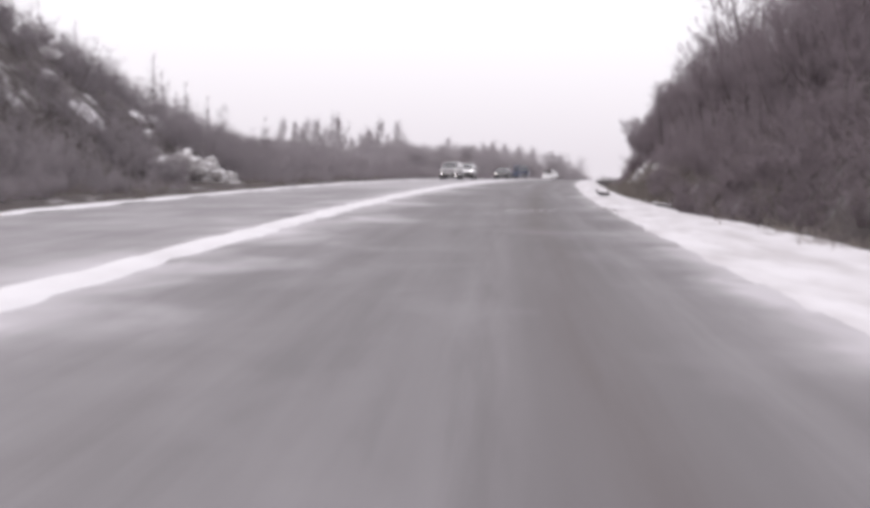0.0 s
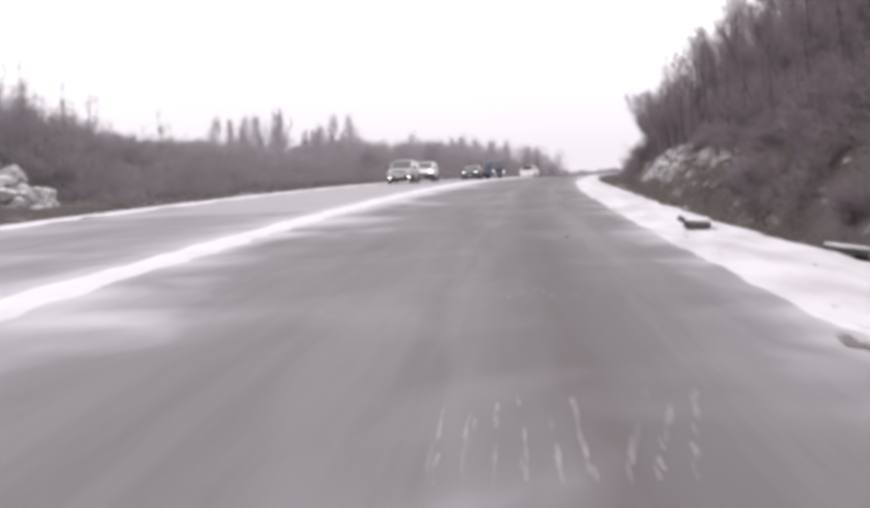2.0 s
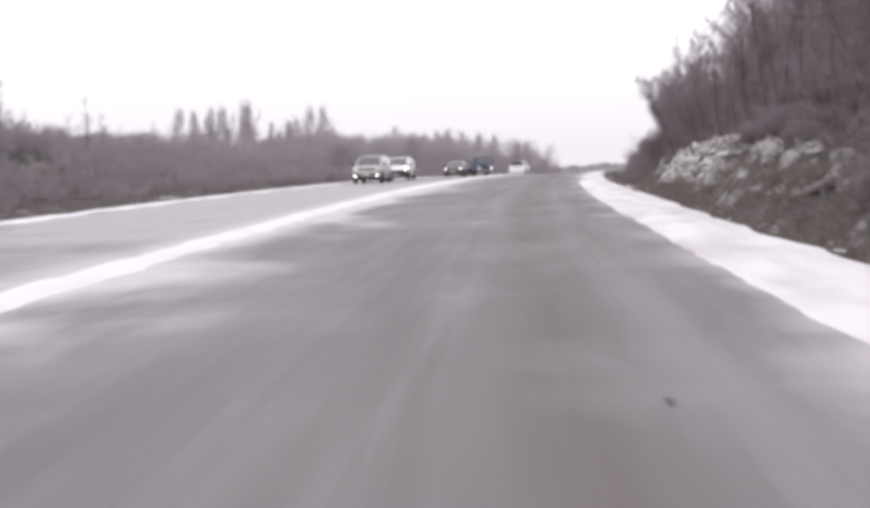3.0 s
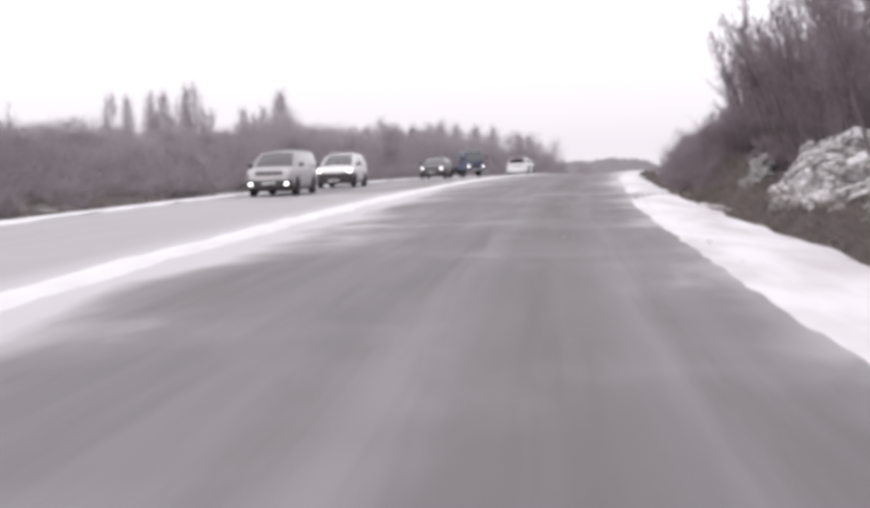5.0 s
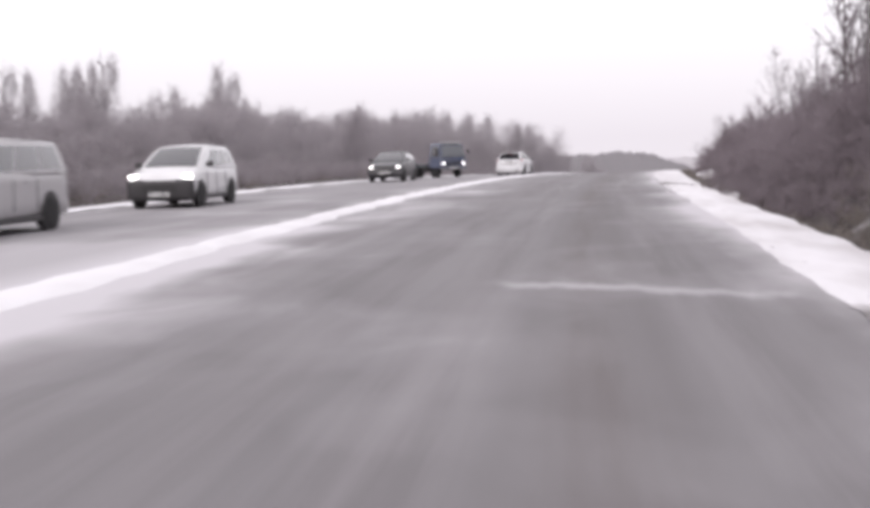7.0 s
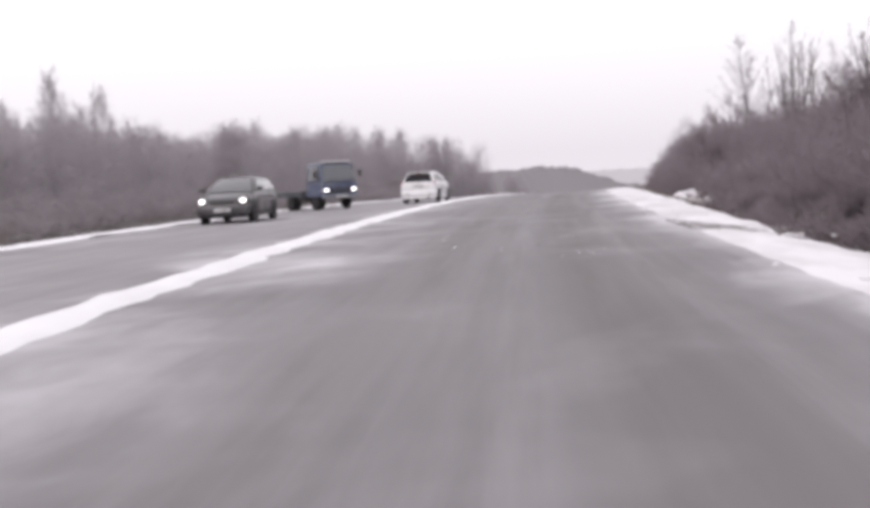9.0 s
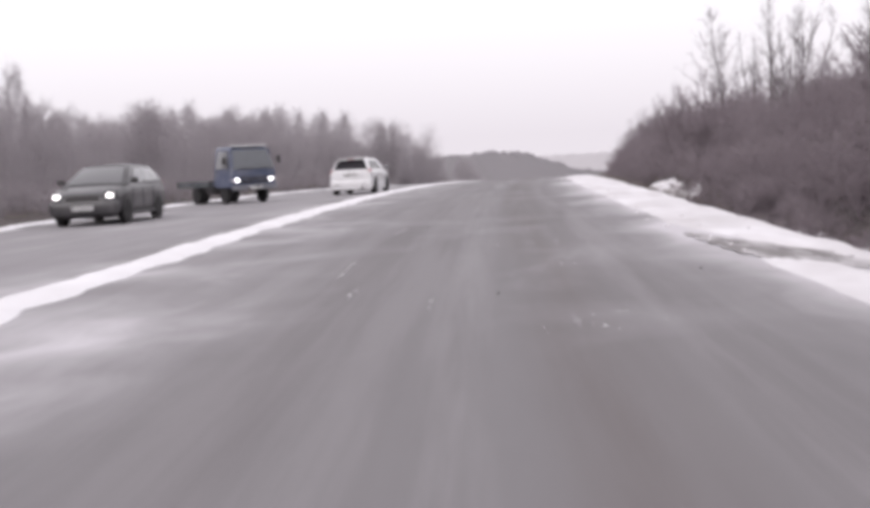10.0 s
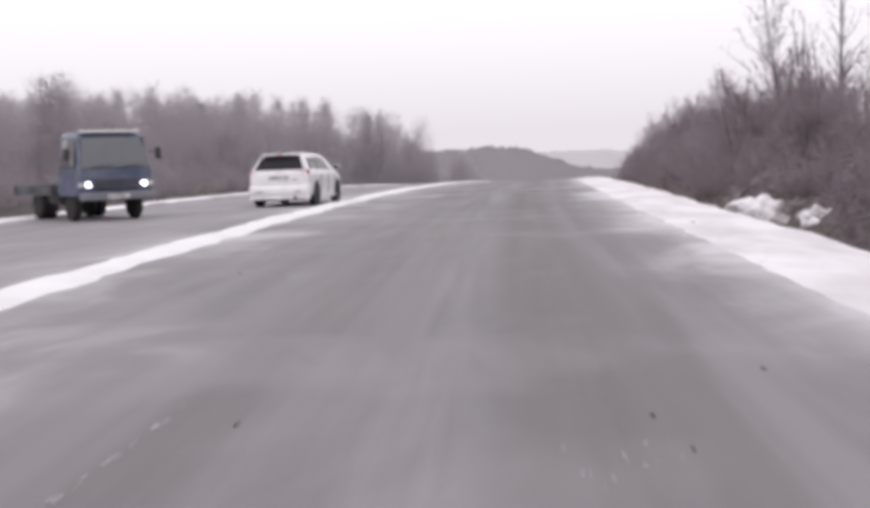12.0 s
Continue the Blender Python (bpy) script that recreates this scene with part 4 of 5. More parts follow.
for k in range(22):
    s, lat = 40 + 17 * rk.random(), 6.3 + 1.2 * rk.random()
    a = rk.uniform(0.08, 0.17)
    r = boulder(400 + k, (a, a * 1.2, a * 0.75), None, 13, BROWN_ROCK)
    r.name = "boulder"
    r.location = on_land(s, lat, 0.04)
    tagged(r, "loose snow-dusted rock on the steep bank", "rock", "loose rocks on the bank")
for k, (s, lat, up, a) in enumerate(((70, -28.5, 0.1, 1.0), (64, -26, 0.1, 0.8), (72, -24, 0.1, 0.9), (88, -29, 0.2, 0.8), (104, -24, 0.2, 0.9), (99, -31, 0.1, 1.0), (134, -27, 0.3, 1.1))):
    b = boulder(300 + k, (a, a * 0.9, a * 0.6), None)
    b.name = "boulder"
    b.location = on_land(s, lat, up)
    tagged(b, "snow-covered boulder among grey scrub", "rock", "boulders on the hillside")


def snow_patch(seed, s0, lat0, reach):
    """Snow lying on the slope, thin at its ragged rim."""
    rings, n = 9, 30
    verts, faces = [on_land(s0, lat0, 0.22)], []
    for k in range(1, rings + 1):
        for j in range(n):
            a, u = 2 * math.pi * j / n, k / rings
            far = reach * u * (1 + 0.4 * noise.noise(Vector((math.cos(a) * 1.6, math.sin(a) * 1.6, seed))) + 0.15 * noise.noise(Vector((math.cos(a) * 5, math.sin(a) * 5, seed))))
            verts.append(on_land(s0 + far * 1.5 * math.cos(a), lat0 + far * 0.6 * math.sin(a), 0.22 * (1 - u * u) - 0.05 * u ** 6 + 0.05 * noise.noise(Vector((a * 2, u * 4, seed)))))
    for j in range(n):
        faces.append((0, 1 + (j + 1) % n, 1 + j))
        faces.extend((1 + k * n + j, 1 + k * n + (j + 1) % n, 1 + (k + 1) * n + (j + 1) % n, 1 + (k + 1) * n + j) for k in range(rings - 1))
    return tagged(mesh_ob("snow_patch", verts, faces, SNOW_SOILED, None, True), "patch of snow lying open on the scrubby hillside", "snow", "snow patches on the hillside")


for k, (s, lat, reach) in enumerate(HILL_SNOW):
    snow_patch(k, s, lat, reach)


def mound(seed, s, lat, h, size, label, on_soil=False):
    """A rounded heap of snow."""
    bm = bmesh.new()
    bmesh.ops.create_icosphere(bm, subdivisions=4, radius=1.0)
    for v in bm.verts:
        v.co *= 1 + 0.45 * noise.noise(v.co * 1.9 + Vector((seed, 3, 1))) + 0.16 * noise.noise(v.co * 5 + Vector((seed, 0, 0)))
        v.co = Vector((v.co.x * size[0], v.co.y * size[1], v.co.z * size[2]))
    ob = part("snow_mound", bm, SNOW_SOILED, None, "", True)
    ob.location = on_land(s, lat, h) if on_soil else place(s, lat, h)
    return tagged(ob, label, "snow")


mound(1, 150.5, 5.75, -0.40, (0.55, 0.9, 0.42), "snow mound caught in the brush")
mound(2, 148.0, 6.5, -0.42, (0.4, 0.6, 0.30), "snow mound caught in the brush")
mound(3, 240, 8.1, 0.72, (1.1, 0.8, 0.32), "snow cap on a bush beside the road")
mound(4, 127.5, 5.3, -0.78, (0.6, 1.2, 0.26), "ploughed snow heap in the ditch")
mound(5, 131, 5.6, -0.6, (0.5, 1.0, 0.13), "ploughed snow heap in the ditch")
mound(6, 97, 5.1, -0.72, (0.5, 1.2, 0.22), "ploughed snow heap in the ditch")

# ---------------- things on the shoulder and the road ----------------
RUBBER = plain("black_rubber", (0.022, 0.021, 0.022), 0.8, grain=0.3)
PLASTIC = plain("black_plastic", (0.045, 0.042, 0.044), 0.55, grain=0.25)
DARK_CONCRETE = plain("damp_concrete", (0.10, 0.095, 0.095), 0.85, grain=0.25, bump=0.004)
CONCRETE = plain("grey_concrete", (0.30, 0.285, 0.28), 0.9, grain=0.2, bump=0.004)


def rounded_box(size, bevel=0.02, segments=2, at=(0, 0, 0), turn=None):
    bm = bmesh.new()
    bmesh.ops.create_cube(bm, size=1.0)
    for v in bm.verts:
        v.co = Vector((v.co.x * size[0], v.co.y * size[1], v.co.z * size[2]))
    bmesh.ops.bevel(bm, geom=bm.edges[:], offset=min(bevel, min(size) * 0.45), segments=segments, affect="EDGES", profile=0.5)
    m = Matrix.Translation(at)
    bmesh.ops.transform(bm, matrix=m @ turn if turn else m, verts=bm.verts[:])
    return bm


def torn_bumper():
    """A piece of black bumper lying on the snow, one flap bent up."""
    top = new("broken_bumper")
    bm = rounded_box((0.60, 0.50, 0.20), 0.035, 2, (0, 0.06, 0.10), Matrix.Rotation(radians(4), 4, "Y"))
    for v in bm.verts:
        v.co.z += 0.04 * noise.noise(v.co * 6)
        v.co.x *= 1.06 - 0.9 * max(0.0, 0.1 - v.co.z)
        v.co.y += 0.03 * math.sin(v.co.x * 7)
    part("shell", bm, PLASTIC, top)
    part("inner_face", rounded_box((0.44, 0.02, 0.09), 0.008, 1, (0.01, -0.20, 0.11)), DARK_CONCRETE, top, "scuffed grey inner face")
    part("flap", rounded_box((0.22, 0.03, 0.13), 0.01, 2, (-0.36, -0.02, 0.24), Matrix.Rotation(radians(28), 4, "Y") @ Matrix.Rotation(radians(-20), 4, "X")), PLASTIC, top)
    bm = rounded_box((0.56, 0.48, 0.10), 0.045, 3, (0.01, 0.08, 0.225))
    for v in bm.verts:
        v.co.z += 0.03 * noise.noise(v.co * 7)
    part("snow_cap", bm, SNOW, top, "thin snow on top", True)
    part("splinter", rounded_box((0.20, 0.05, 0.02), 0.006, 1, (0.36, -0.22, 0.02)), PLASTIC, top)
    return tagged(top, "torn black plastic bumper lying on roadside snow", "car part")


def drain_slab():
    """A tilted slab over the mouth of a drain in the ditch."""
    top = new("drain_slab")
    tilt = Matrix.Rotation(radians(8), 4, "Y")
    bm = rounded_box((0.72, 0.55, 0.11), 0.02, 2, (0, 0, 0.48), tilt)
    for v in bm.verts:
        v.co += Vector((0.012 * noise.noise(v.co * 9), 0, 0.01 * noise.noise(v.co * 7 + Vector((4, 0, 0)))))
    part("slab", bm, DARK_CONCRETE, top)
    bm = rounded_box((0.72, 0.54, 0.05), 0.022, 3, (0.004, 0.0, 0.559), tilt)
    for v in bm.verts:
        v.co.z += 0.012 * noise.noise(v.co * 6)
    part("snow_cap", bm, SNOW, top, "smooth layer of snow", True)
    for x, tall in ((-0.25, 0.47), (0.25, 0.41)):
        part("foot", rounded_box((0.14, 0.46, tall), 0.02, 1, (x, 0.03, tall / 2)), DARK_CONCRETE, top)
    bm = rounded_box((0.34, 0.30, 0.20), 0.09, 3, (-0.02, -0.10, 0.27))
    for v in bm.verts:
        v.co += Vector((noise.noise(v.co * 5), noise.noise(v.co * 5 + Vector((3, 0, 0))), noise.noise(v.co * 5 + Vector((0, 3, 0))))) * 0.04
    bmesh.ops.translate(bm, vec=(0, 0, -0.14), verts=bm.verts[:])
    part("blown_snow", bm, SNOW_SOILED, top, "snow blown in under the slab", True)
    return tagged(top, "dark concrete drain slab capped with snow", "slab")


t = fallen_log()
low, high = place(63.2, 6.35, 0.0), place(60.0, 6.5, 0.62)
t.matrix_basis = Matrix.Translation(low) @ (high - low).to_track_quat("Z", "Y").to_matrix().to_4x4() @ Matrix.Scale(1.6, 4)
t = torn_bumper()
t.matrix_basis = Matrix.Translation(place(43.0, 3.08, 0.06)) @ pose(0, 0, 0, 0, 0, -8) @ Matrix.Scale(0.62, 4)
t = drain_slab()
t.matrix_basis = Matrix.Translation(on_land(41.8, 5.02, 0.07)) @ pose(0, 0, 0, 0, 0, 6) @ Matrix.Scale(0.82, 4)

STONE = plain("dark_stone", (0.06, 0.055, 0.055), 0.9, grain=0.3)
for k, (s, lat) in enumerate(((121.0, 0.16), (122.0, 2.08), (129.66, 1.0), (130.26, 0.92), (131.2, 1.64), (130.5, -0.94), (137.3, -4.0), (137.6, -2.46), (126.0, 1.28), (36.5, 3.2), (125.4, 3.3))):
    bm = bmesh.new()
    bmesh.ops.create_icosphere(bm, subdivisions=2, radius=0.0105)
    for v in bm.verts:
        v.co *= 1 + 0.5 * noise.noise(v.co * 30 + Vector((k, 0, 0)))
        v.co.z *= 0.7
    ob = part("stone", bm, STONE, None)
    ob.location = place(s, lat, 0.010 + (0.09 if lat > 3 else 0))
    tagged(ob, "small dark stone lying on the road", "stone", "stones on the road")


bm = bmesh.new()
bmesh.ops.create_icosphere(bm, subdivisions=3, radius=1.0)
for v in bm.verts:
    v.co *= 1 + 0.3 * noise.noise(v.co * 2.2) + 0.12 * noise.noise(v.co * 6)
    v.co = Vector((v.co.x * 0.026, v.co.y * 0.026, v.co.z * 0.007))
clod = part("mud_clod", bm, STONE, None)
clod.location = place(42.9, 1.13, 0.009)
tagged(clod, "flat dark clod of frozen mud on the asphalt", "mud")


def scatter(name, seed, spots, size, material, label, category):
    """Small crumbs as one mesh; spots are (s, lat, h)."""
    rng = np.random.default_rng(seed)
    verts, faces = [], []
    ico = bmesh.new()
    bmesh.ops.create_icosphere(ico, subdivisions=1, radius=1.0)
    base = [v.co.copy() for v in ico.verts]
    tri = [[v.index for v in f.verts] for f in ico.faces]
    ico.free()
    for s, lat, h in spots:
        o, p = len(verts), place(s, lat, h)
        q = size * rng.uniform(0.4, 1.3)
        ax = rng.uniform(0.5, 1.5, 3)
        verts.extend(tuple(p + Vector((v.x * q * ax[0] * rng.uniform(0.8, 1.2), v.y * q * ax[1] * rng.uniform(0.8, 1.2), v.z * q * 0.5))) for v in base)
        faces.extend([[i + o for i in f] for f in tri])
    return tagged(mesh_ob(name, verts, faces, material), label, category, kind="stuff")


sc = np.random.default_rng(77)
spots = []
for c in range(9):          # snow pressed out of tyre treads, in rows
    for r in range(14):
        if sc.random() < 0.95 - 0.05 * r:
            spots.append((29.5 + 0.10 * r * (1 + 0.25 * c / 9) + sc.normal(0, 0.015), -0.05 + 0.125 * c + 0.02 * r * (c > 5) + sc.normal(0, 0.008), 0.003))
scatter("tread_marks", 3, spots, 0.0095, SNOW, "crumbs of snow pressed out of tyre treads", "snow")
spots = []
for s0, s1, lat0, lat1, count in ((121.3, 122.0, -1.11, -1.13, 7), (123.0, 124.8, -1.42, -1.45, 13), (129.3, 131.3, -1.37, -1.28, 16), (120.3, 120.9, -0.38, -0.40, 6), (118.9, 119.3, 0.9, 0.65, 6)):
    for k in range(count):      # snow left in a crack
        u = sc.random()
        spots.append((s0 + (s1 - s0) * u, lat0 + (lat1 - lat0) * u + sc.normal(0, 0.012), 0.003))
scatter("crack_snow", 4, spots, 0.008, SNOW, "crumbs of snow caught along a crack", "snow")
spots = []
for c0, s0, w in ((0.55, 122.9, 0.18), (0.7, 126.4, 0.28), (0.8, 119.1, 0.2), (0.9, 88.2, 0.2), (0.6, 129.5, 0.2), (0.6, 35.6, 0.16), (0.8, 78.5, 0.2)):
    for k in range(12):
        spots.append((s0 + sc.normal(0, 0.25), c0 + sc.normal(0, w), 0.002))
scatter("snow_crumbs", 1, spots, 0.0055, SNOW, "crumbs of snow on the asphalt", "snow")
spots = []
for s0, wide, skew in RUTS:
    for k in range(9):
        lat = sc.uniform(2.5, 4.0)
        s = s0 + (lat - 3.2) * skew + sc.normal(0, wide * 1.3)
        spots.append((s, lat, max(0.03, 0.08 + float(ground_h(s, lat)))))
for k in range(70):         # churned snow before the deepest rut
    s, lat = 87.5 + 4.6 * sc.random(), 2.5 + 1.0 * sc.random()
    spots.append((s, lat, 0.05))
for k in range(160):
    s, lat = sc.uniform(20, 150), 2.55 + 1.6 * sc.random() ** 2
    spots.append((s, lat, 0.05))
scatter("snow_clods", 2, spots, 0.03, SNOW_SOILED, "clods of snow thrown up along the shoulder", "snow")


def frozen_soil():
    """Soil and gravel with snow trodden into it."""
    m, n, l, b = nodes_of("frozen_soil")
    tc = n.new("ShaderNodeTexCoord").outputs["Object"]
    f1, f2 = noise_node(n, l, scaled(n, l, tc, (3.0, 0.8, 1)), 1.6, 6.0), noise_node(n, l, tc, 18.0, 4.0)
    c = ramp_node(n, l, f2, [(0.3, (0.125, 0.113, 0.112)), (0.7, (0.225, 0.208, 0.205))])
    c = mix_node(n, l, ramp_node(n, l, f1, [(0.45, 0.15), (0.60, 0.85)]), c, (0.60, 0.58, 0.595))
    l.new(c, b.inputs["Base Color"])
    b.inputs["Roughness"].default_value = 0.95
    bump_node(n, l, b, f2, 0.8, 0.02)
    return m


SOIL = frozen_soil()


def bare_soil(rows, label):
    """Frozen soil laid open by wheels; rows are (s, from lat, to lat)."""
    r = np.array(rows)
    ss = np.arange(r[0, 0], r[-1, 0], 0.07)

    def lats(s):
        lo, hi = np.interp(s, r[:, 0], r[:, 1]), np.interp(s, r[:, 0], r[:, 2])
        lo += 0.10 * float(ripple(s, 0.0, 0.5, 1.0))
        hi += 0.10 * float(ripple(s, 0.0, 0.45, 3.0))
        return [lo + (hi - lo) * k / 7 for k in range(8)]

    def high(s, lat):
        lo, *_, hi = lats(s)
        u = (lat - lo) / (hi - lo + 1e-6)
        return 0.012 + 0.028 * (1 - (2 * float(u) - 1) ** 4) * (0.7 + 0.6 * float(ripple(s * 2.0, lat * 5.0, 0.5, 2.0)))
    return tagged(strip("bare_soil", ss, lats, high, SOIL), label, "soil", kind="structure")


bare_soil([(121.2, 3.45, 3.62), (122.0, 3.0, 3.62), (123.0, 2.75, 3.5), (124.0, 2.68, 3.25), (125.0, 2.66, 2.92), (126.2, 2.60, 2.70)], "dark frozen soil laid open in the snow shoulder")
bare_soil([(90.8, 2.52, 2.62), (91.6, 2.38, 2.95), (92.6, 2.42, 3.1), (93.2, 2.5, 2.95), (93.8, 2.5, 2.6)], "dark frozen soil in a wheel rut")
bare_soil([(29.8, 2.62, 2.85), (30.6, 2.46, 2.66), (31.6, 2.40, 2.50), (32.6, 2.34, 2.38)], "strip of frozen soil at the snow's edge")


# ---------------- vehicles ----------------
def paint(name, color, rough=0.32, dust=0.35):
    """Car paint under road film: a coat of lacquer, dull with dust and salt low down."""
    m, n, l, b = nodes_of(name)
    tc = n.new("ShaderNodeTexCoord").outputs["Object"]
    f1, f2 = noise_node(n, l, tc, 2.5, 5.0), noise_node(n, l, tc, 30.0, 3.0)
    grime = ramp_node(n, l, math_node(n, l, "ADD", math_node(n, l, "MULTIPLY", f1, 0.7), math_node(n, l, "MULTIPLY", f2, 0.3)), [(0.42, 0.0), (0.75, dust)])
    l.new(mix_node(n, l, grime, color, (0.42, 0.40, 0.40)), b.inputs["Base Color"])
    b.inputs["Roughness"].default_value = rough
    b.inputs["Coat Weight"].default_value, b.inputs["Coat Roughness"].default_value = 0.5, 0.12
    return m


WHITE = paint("white_car_paint", (0.80, 0.80, 0.81))
SILVER = paint("silver_car_paint", (0.46, 0.45, 0.46), 0.38)
DARK = paint("dark_grey_car_paint", (0.035, 0.033, 0.037), 0.4, 0.12)
BLUE = paint("blue_lorry_paint", (0.060, 0.079, 0.142), 0.5)
LORRY_GREY = paint("dusty_lorry_grey", (0.17, 0.175, 0.20), 0.6)
TEAL = paint("dark_lorry_boards", (0.048, 0.058, 0.066), 0.8)
GLASS = plain("tinted_window", (0.030, 0.028, 0.032), 0.06, grain=0.1)
GLASS.node_tree.nodes["Principled BSDF"].inputs["IOR"].default_value = 1.22
WINDSCREEN = plain("windscreen", (0.06, 0.06, 0.066), 0.04, grain=0.3, scale=2.0)
WINDSCREEN.node_tree.nodes["Principled BSDF"].inputs["Coat Weight"].default_value = 1.0
LORRY_GLASS = plain("grey_windscreen", (0.085, 0.092, 0.105), 0.08, grain=0.3, scale=0.7, coat=1.0)
CHROME = plain("brushed_metal", (0.55, 0.55, 0.56), 0.25, 1.0, grain=0.1)
RED_LENS = plain("red_lamp_lens", (0.46, 0.14, 0.155), 0.15, grain=0.15)
CLEAR_LENS = plain("clear_lamp_lens", (0.62, 0.60, 0.61), 0.1, grain=0.1)
LIT = emitter("lit_headlamp", (1.0, 0.98, 0.95), 4.0)
BRAKE_LIT = plain("dim_brake_lamp", (0.30, 0.03, 0.04), 0.2)
PLATE = plain("number_plate_white", (0.72, 0.72, 0.72), 0.5, grain=0.05)


def patch_point(q, u, v, bulge):
    a = q[0].lerp(q[1], u)
    b = q[3].lerp(q[2], u)
    nrm = (q[1] - q[0]).cross(q[3] - q[0]).normalized()
    return a.lerp(b, v) + nrm * (bulge * 4 * (u * (1 - u) + v * (1 - v)) * 0.5)


def patch(q, box=(0, 0, 1, 1), bulge=0.03, lift=0.0, thick=0.0, n=8):
    """A gently domed panel between four corners, or the part of it inside box (u0, v0, u1, v1)."""
    q = [Vector(p) for p in q]
    nrm = (q[1] - q[0]).cross(q[3] - q[0]).normalized()
    bm = bmesh.new()
    u0, v0, u1, v1 = box
    grid = []
    for i in range(n + 1):
        row = []
        for j in range(n + 1):
            row.append(bm.verts.new(patch_point(q, u0 + (u1 - u0) * i / n, v0 + (v1 - v0) * j / n, bulge) + nrm * lift))
        grid.append(row)
    for i in range(n):
        for j in range(n):
            bm.faces.new((grid[i][j], grid[i + 1][j], grid[i + 1][j + 1], grid[i][j + 1]))
    if thick:
        r = bmesh.ops.extrude_face_region(bm, geom=bm.faces[:])
        for v in r["geom"]:
            if isinstance(v, bmesh.types.BMVert):
                v.co -= nrm * thick
    return bm


def lathe(profile, n=28, axis_x=0.0):
    """Turns (x, radius) round the x axis."""
    bm = bmesh.new()
    rings = [[bm.verts.new((axis_x + x, r * math.cos(2 * math.pi * k / n), r * math.sin(2 * math.pi * k / n))) for k in range(n)] for x, r in profile]
    for a, b in zip(rings, rings[1:]):
        for k in range(n):
            bm.faces.new((a[k], a[(k + 1) % n], b[(k + 1) % n], b[k]))
    bm.faces.new(rings[0])
    bm.faces.new(rings[-1])
    return bm


def wheel(parent, x, y, r, side, width=0.2, spokes=5, rim_material=None):
    w = width / 2
    hub = part("wheel", lathe([(-w, r * 0.62), (-w, r * 0.9), (-w * 0.7, r), (w * 0.7, r), (w, r * 0.9), (w, r * 0.62)]), RUBBER, parent, "", True)
    hub.location = (x, y, r)
    bm = lathe([(side * w * 0.2, r * 0.6), (side * w * 0.75, r * 0.6), (side * w * 0.55, r * 0.52), (side * w * 0.3, r * 0.2)])
    for k in range(spokes):
        sp = rounded_box((0.03, r * 0.11, r * 0.58), 0.008, 1, (0, 0, 0), Matrix.Rotation(2 * math.pi * k / spokes, 4, "X") @ Matrix.Translation((side * w * 0.8, 0, r * 0.3)))
        me = bpy.data.meshes.new("spoke")
        sp.to_mesh(me)
        sp.free()
        bm.from_mesh(me)
        bpy.data.meshes.remove(me)
    part("rim", bm, rim_material or CHROME, hub, "grey metal rim")
    return hub


def shell(stations, ring=(0.0, 0.55, 0.86, 0.96, 1.0, 1.0, 0.99, 0.975, 0.945, 0.5, 0.0), lift=(0.0, 0.0, 0.02, 0.14, 0.34, 0.58, 0.80, 0.92, 0.985, 1.0, 1.0)):
    """A car's lower body from cross-sections (y, half width, bottom, top), smoothed along its length."""
    st = np.array(stations, float)
    ys = np.linspace(0, len(st) - 1, 44)
    rows = [np.array([np.interp(y, np.arange(len(st)), st[:, k]) for k in range(4)]) for y in ys]
    bm = bmesh.new()
    loops = []
    for y, w, z0, z1 in rows:
        half = [(w * a, z0 + (z1 - z0) * b + (0.02 if a < 0.6 and b > 0.9 else 0)) for a, b in zip(ring, lift)]
        pts = half + [(-x, z) for x, z in reversed(half[1:-1])]
        loops.append([bm.verts.new((x, y, z)) for x, z in pts])
    m = len(loops[0])
    for a, b in zip(loops, loops[1:]):
        for k in range(m):
            bm.faces.new((a[k], a[(k + 1) % m], b[(k + 1) % m], b[k]))
    bm.faces.new(loops[0])
    bm.faces.new(loops[-1])
    return bm


def bars_plate(parent, y, z, face):
    """A number plate whose writing stays as plain bars."""
    pl = part("number_plate", rounded_box((0.53, 0.02, 0.125), 0.006, 1, (0, y, z)), PLASTIC, parent, "dark-framed number plate")
    part("plate_face", rounded_box((0.50, 0.008, 0.10), 0.003, 1, (0, y + face * 0.009, z)), PLATE, pl)
    for k, (x, w, h) in enumerate(((-0.205, 0.03, 0.045), (-0.135, 0.035, 0.065), (-0.085, 0.03, 0.065), (-0.035, 0.03, 0.065), (0.025, 0.035, 0.045), (0.075, 0.035, 0.045), (0.145, 0.025, 0.05), (0.18, 0.025, 0.05), (0.215, 0.025, 0.05))):
        part("plate_bar", rounded_box((w, 0.004, h), 0.001, 1, (x, y + face * 0.014, z + (0.008 if k > 5 else 0))), PLASTIC, pl)


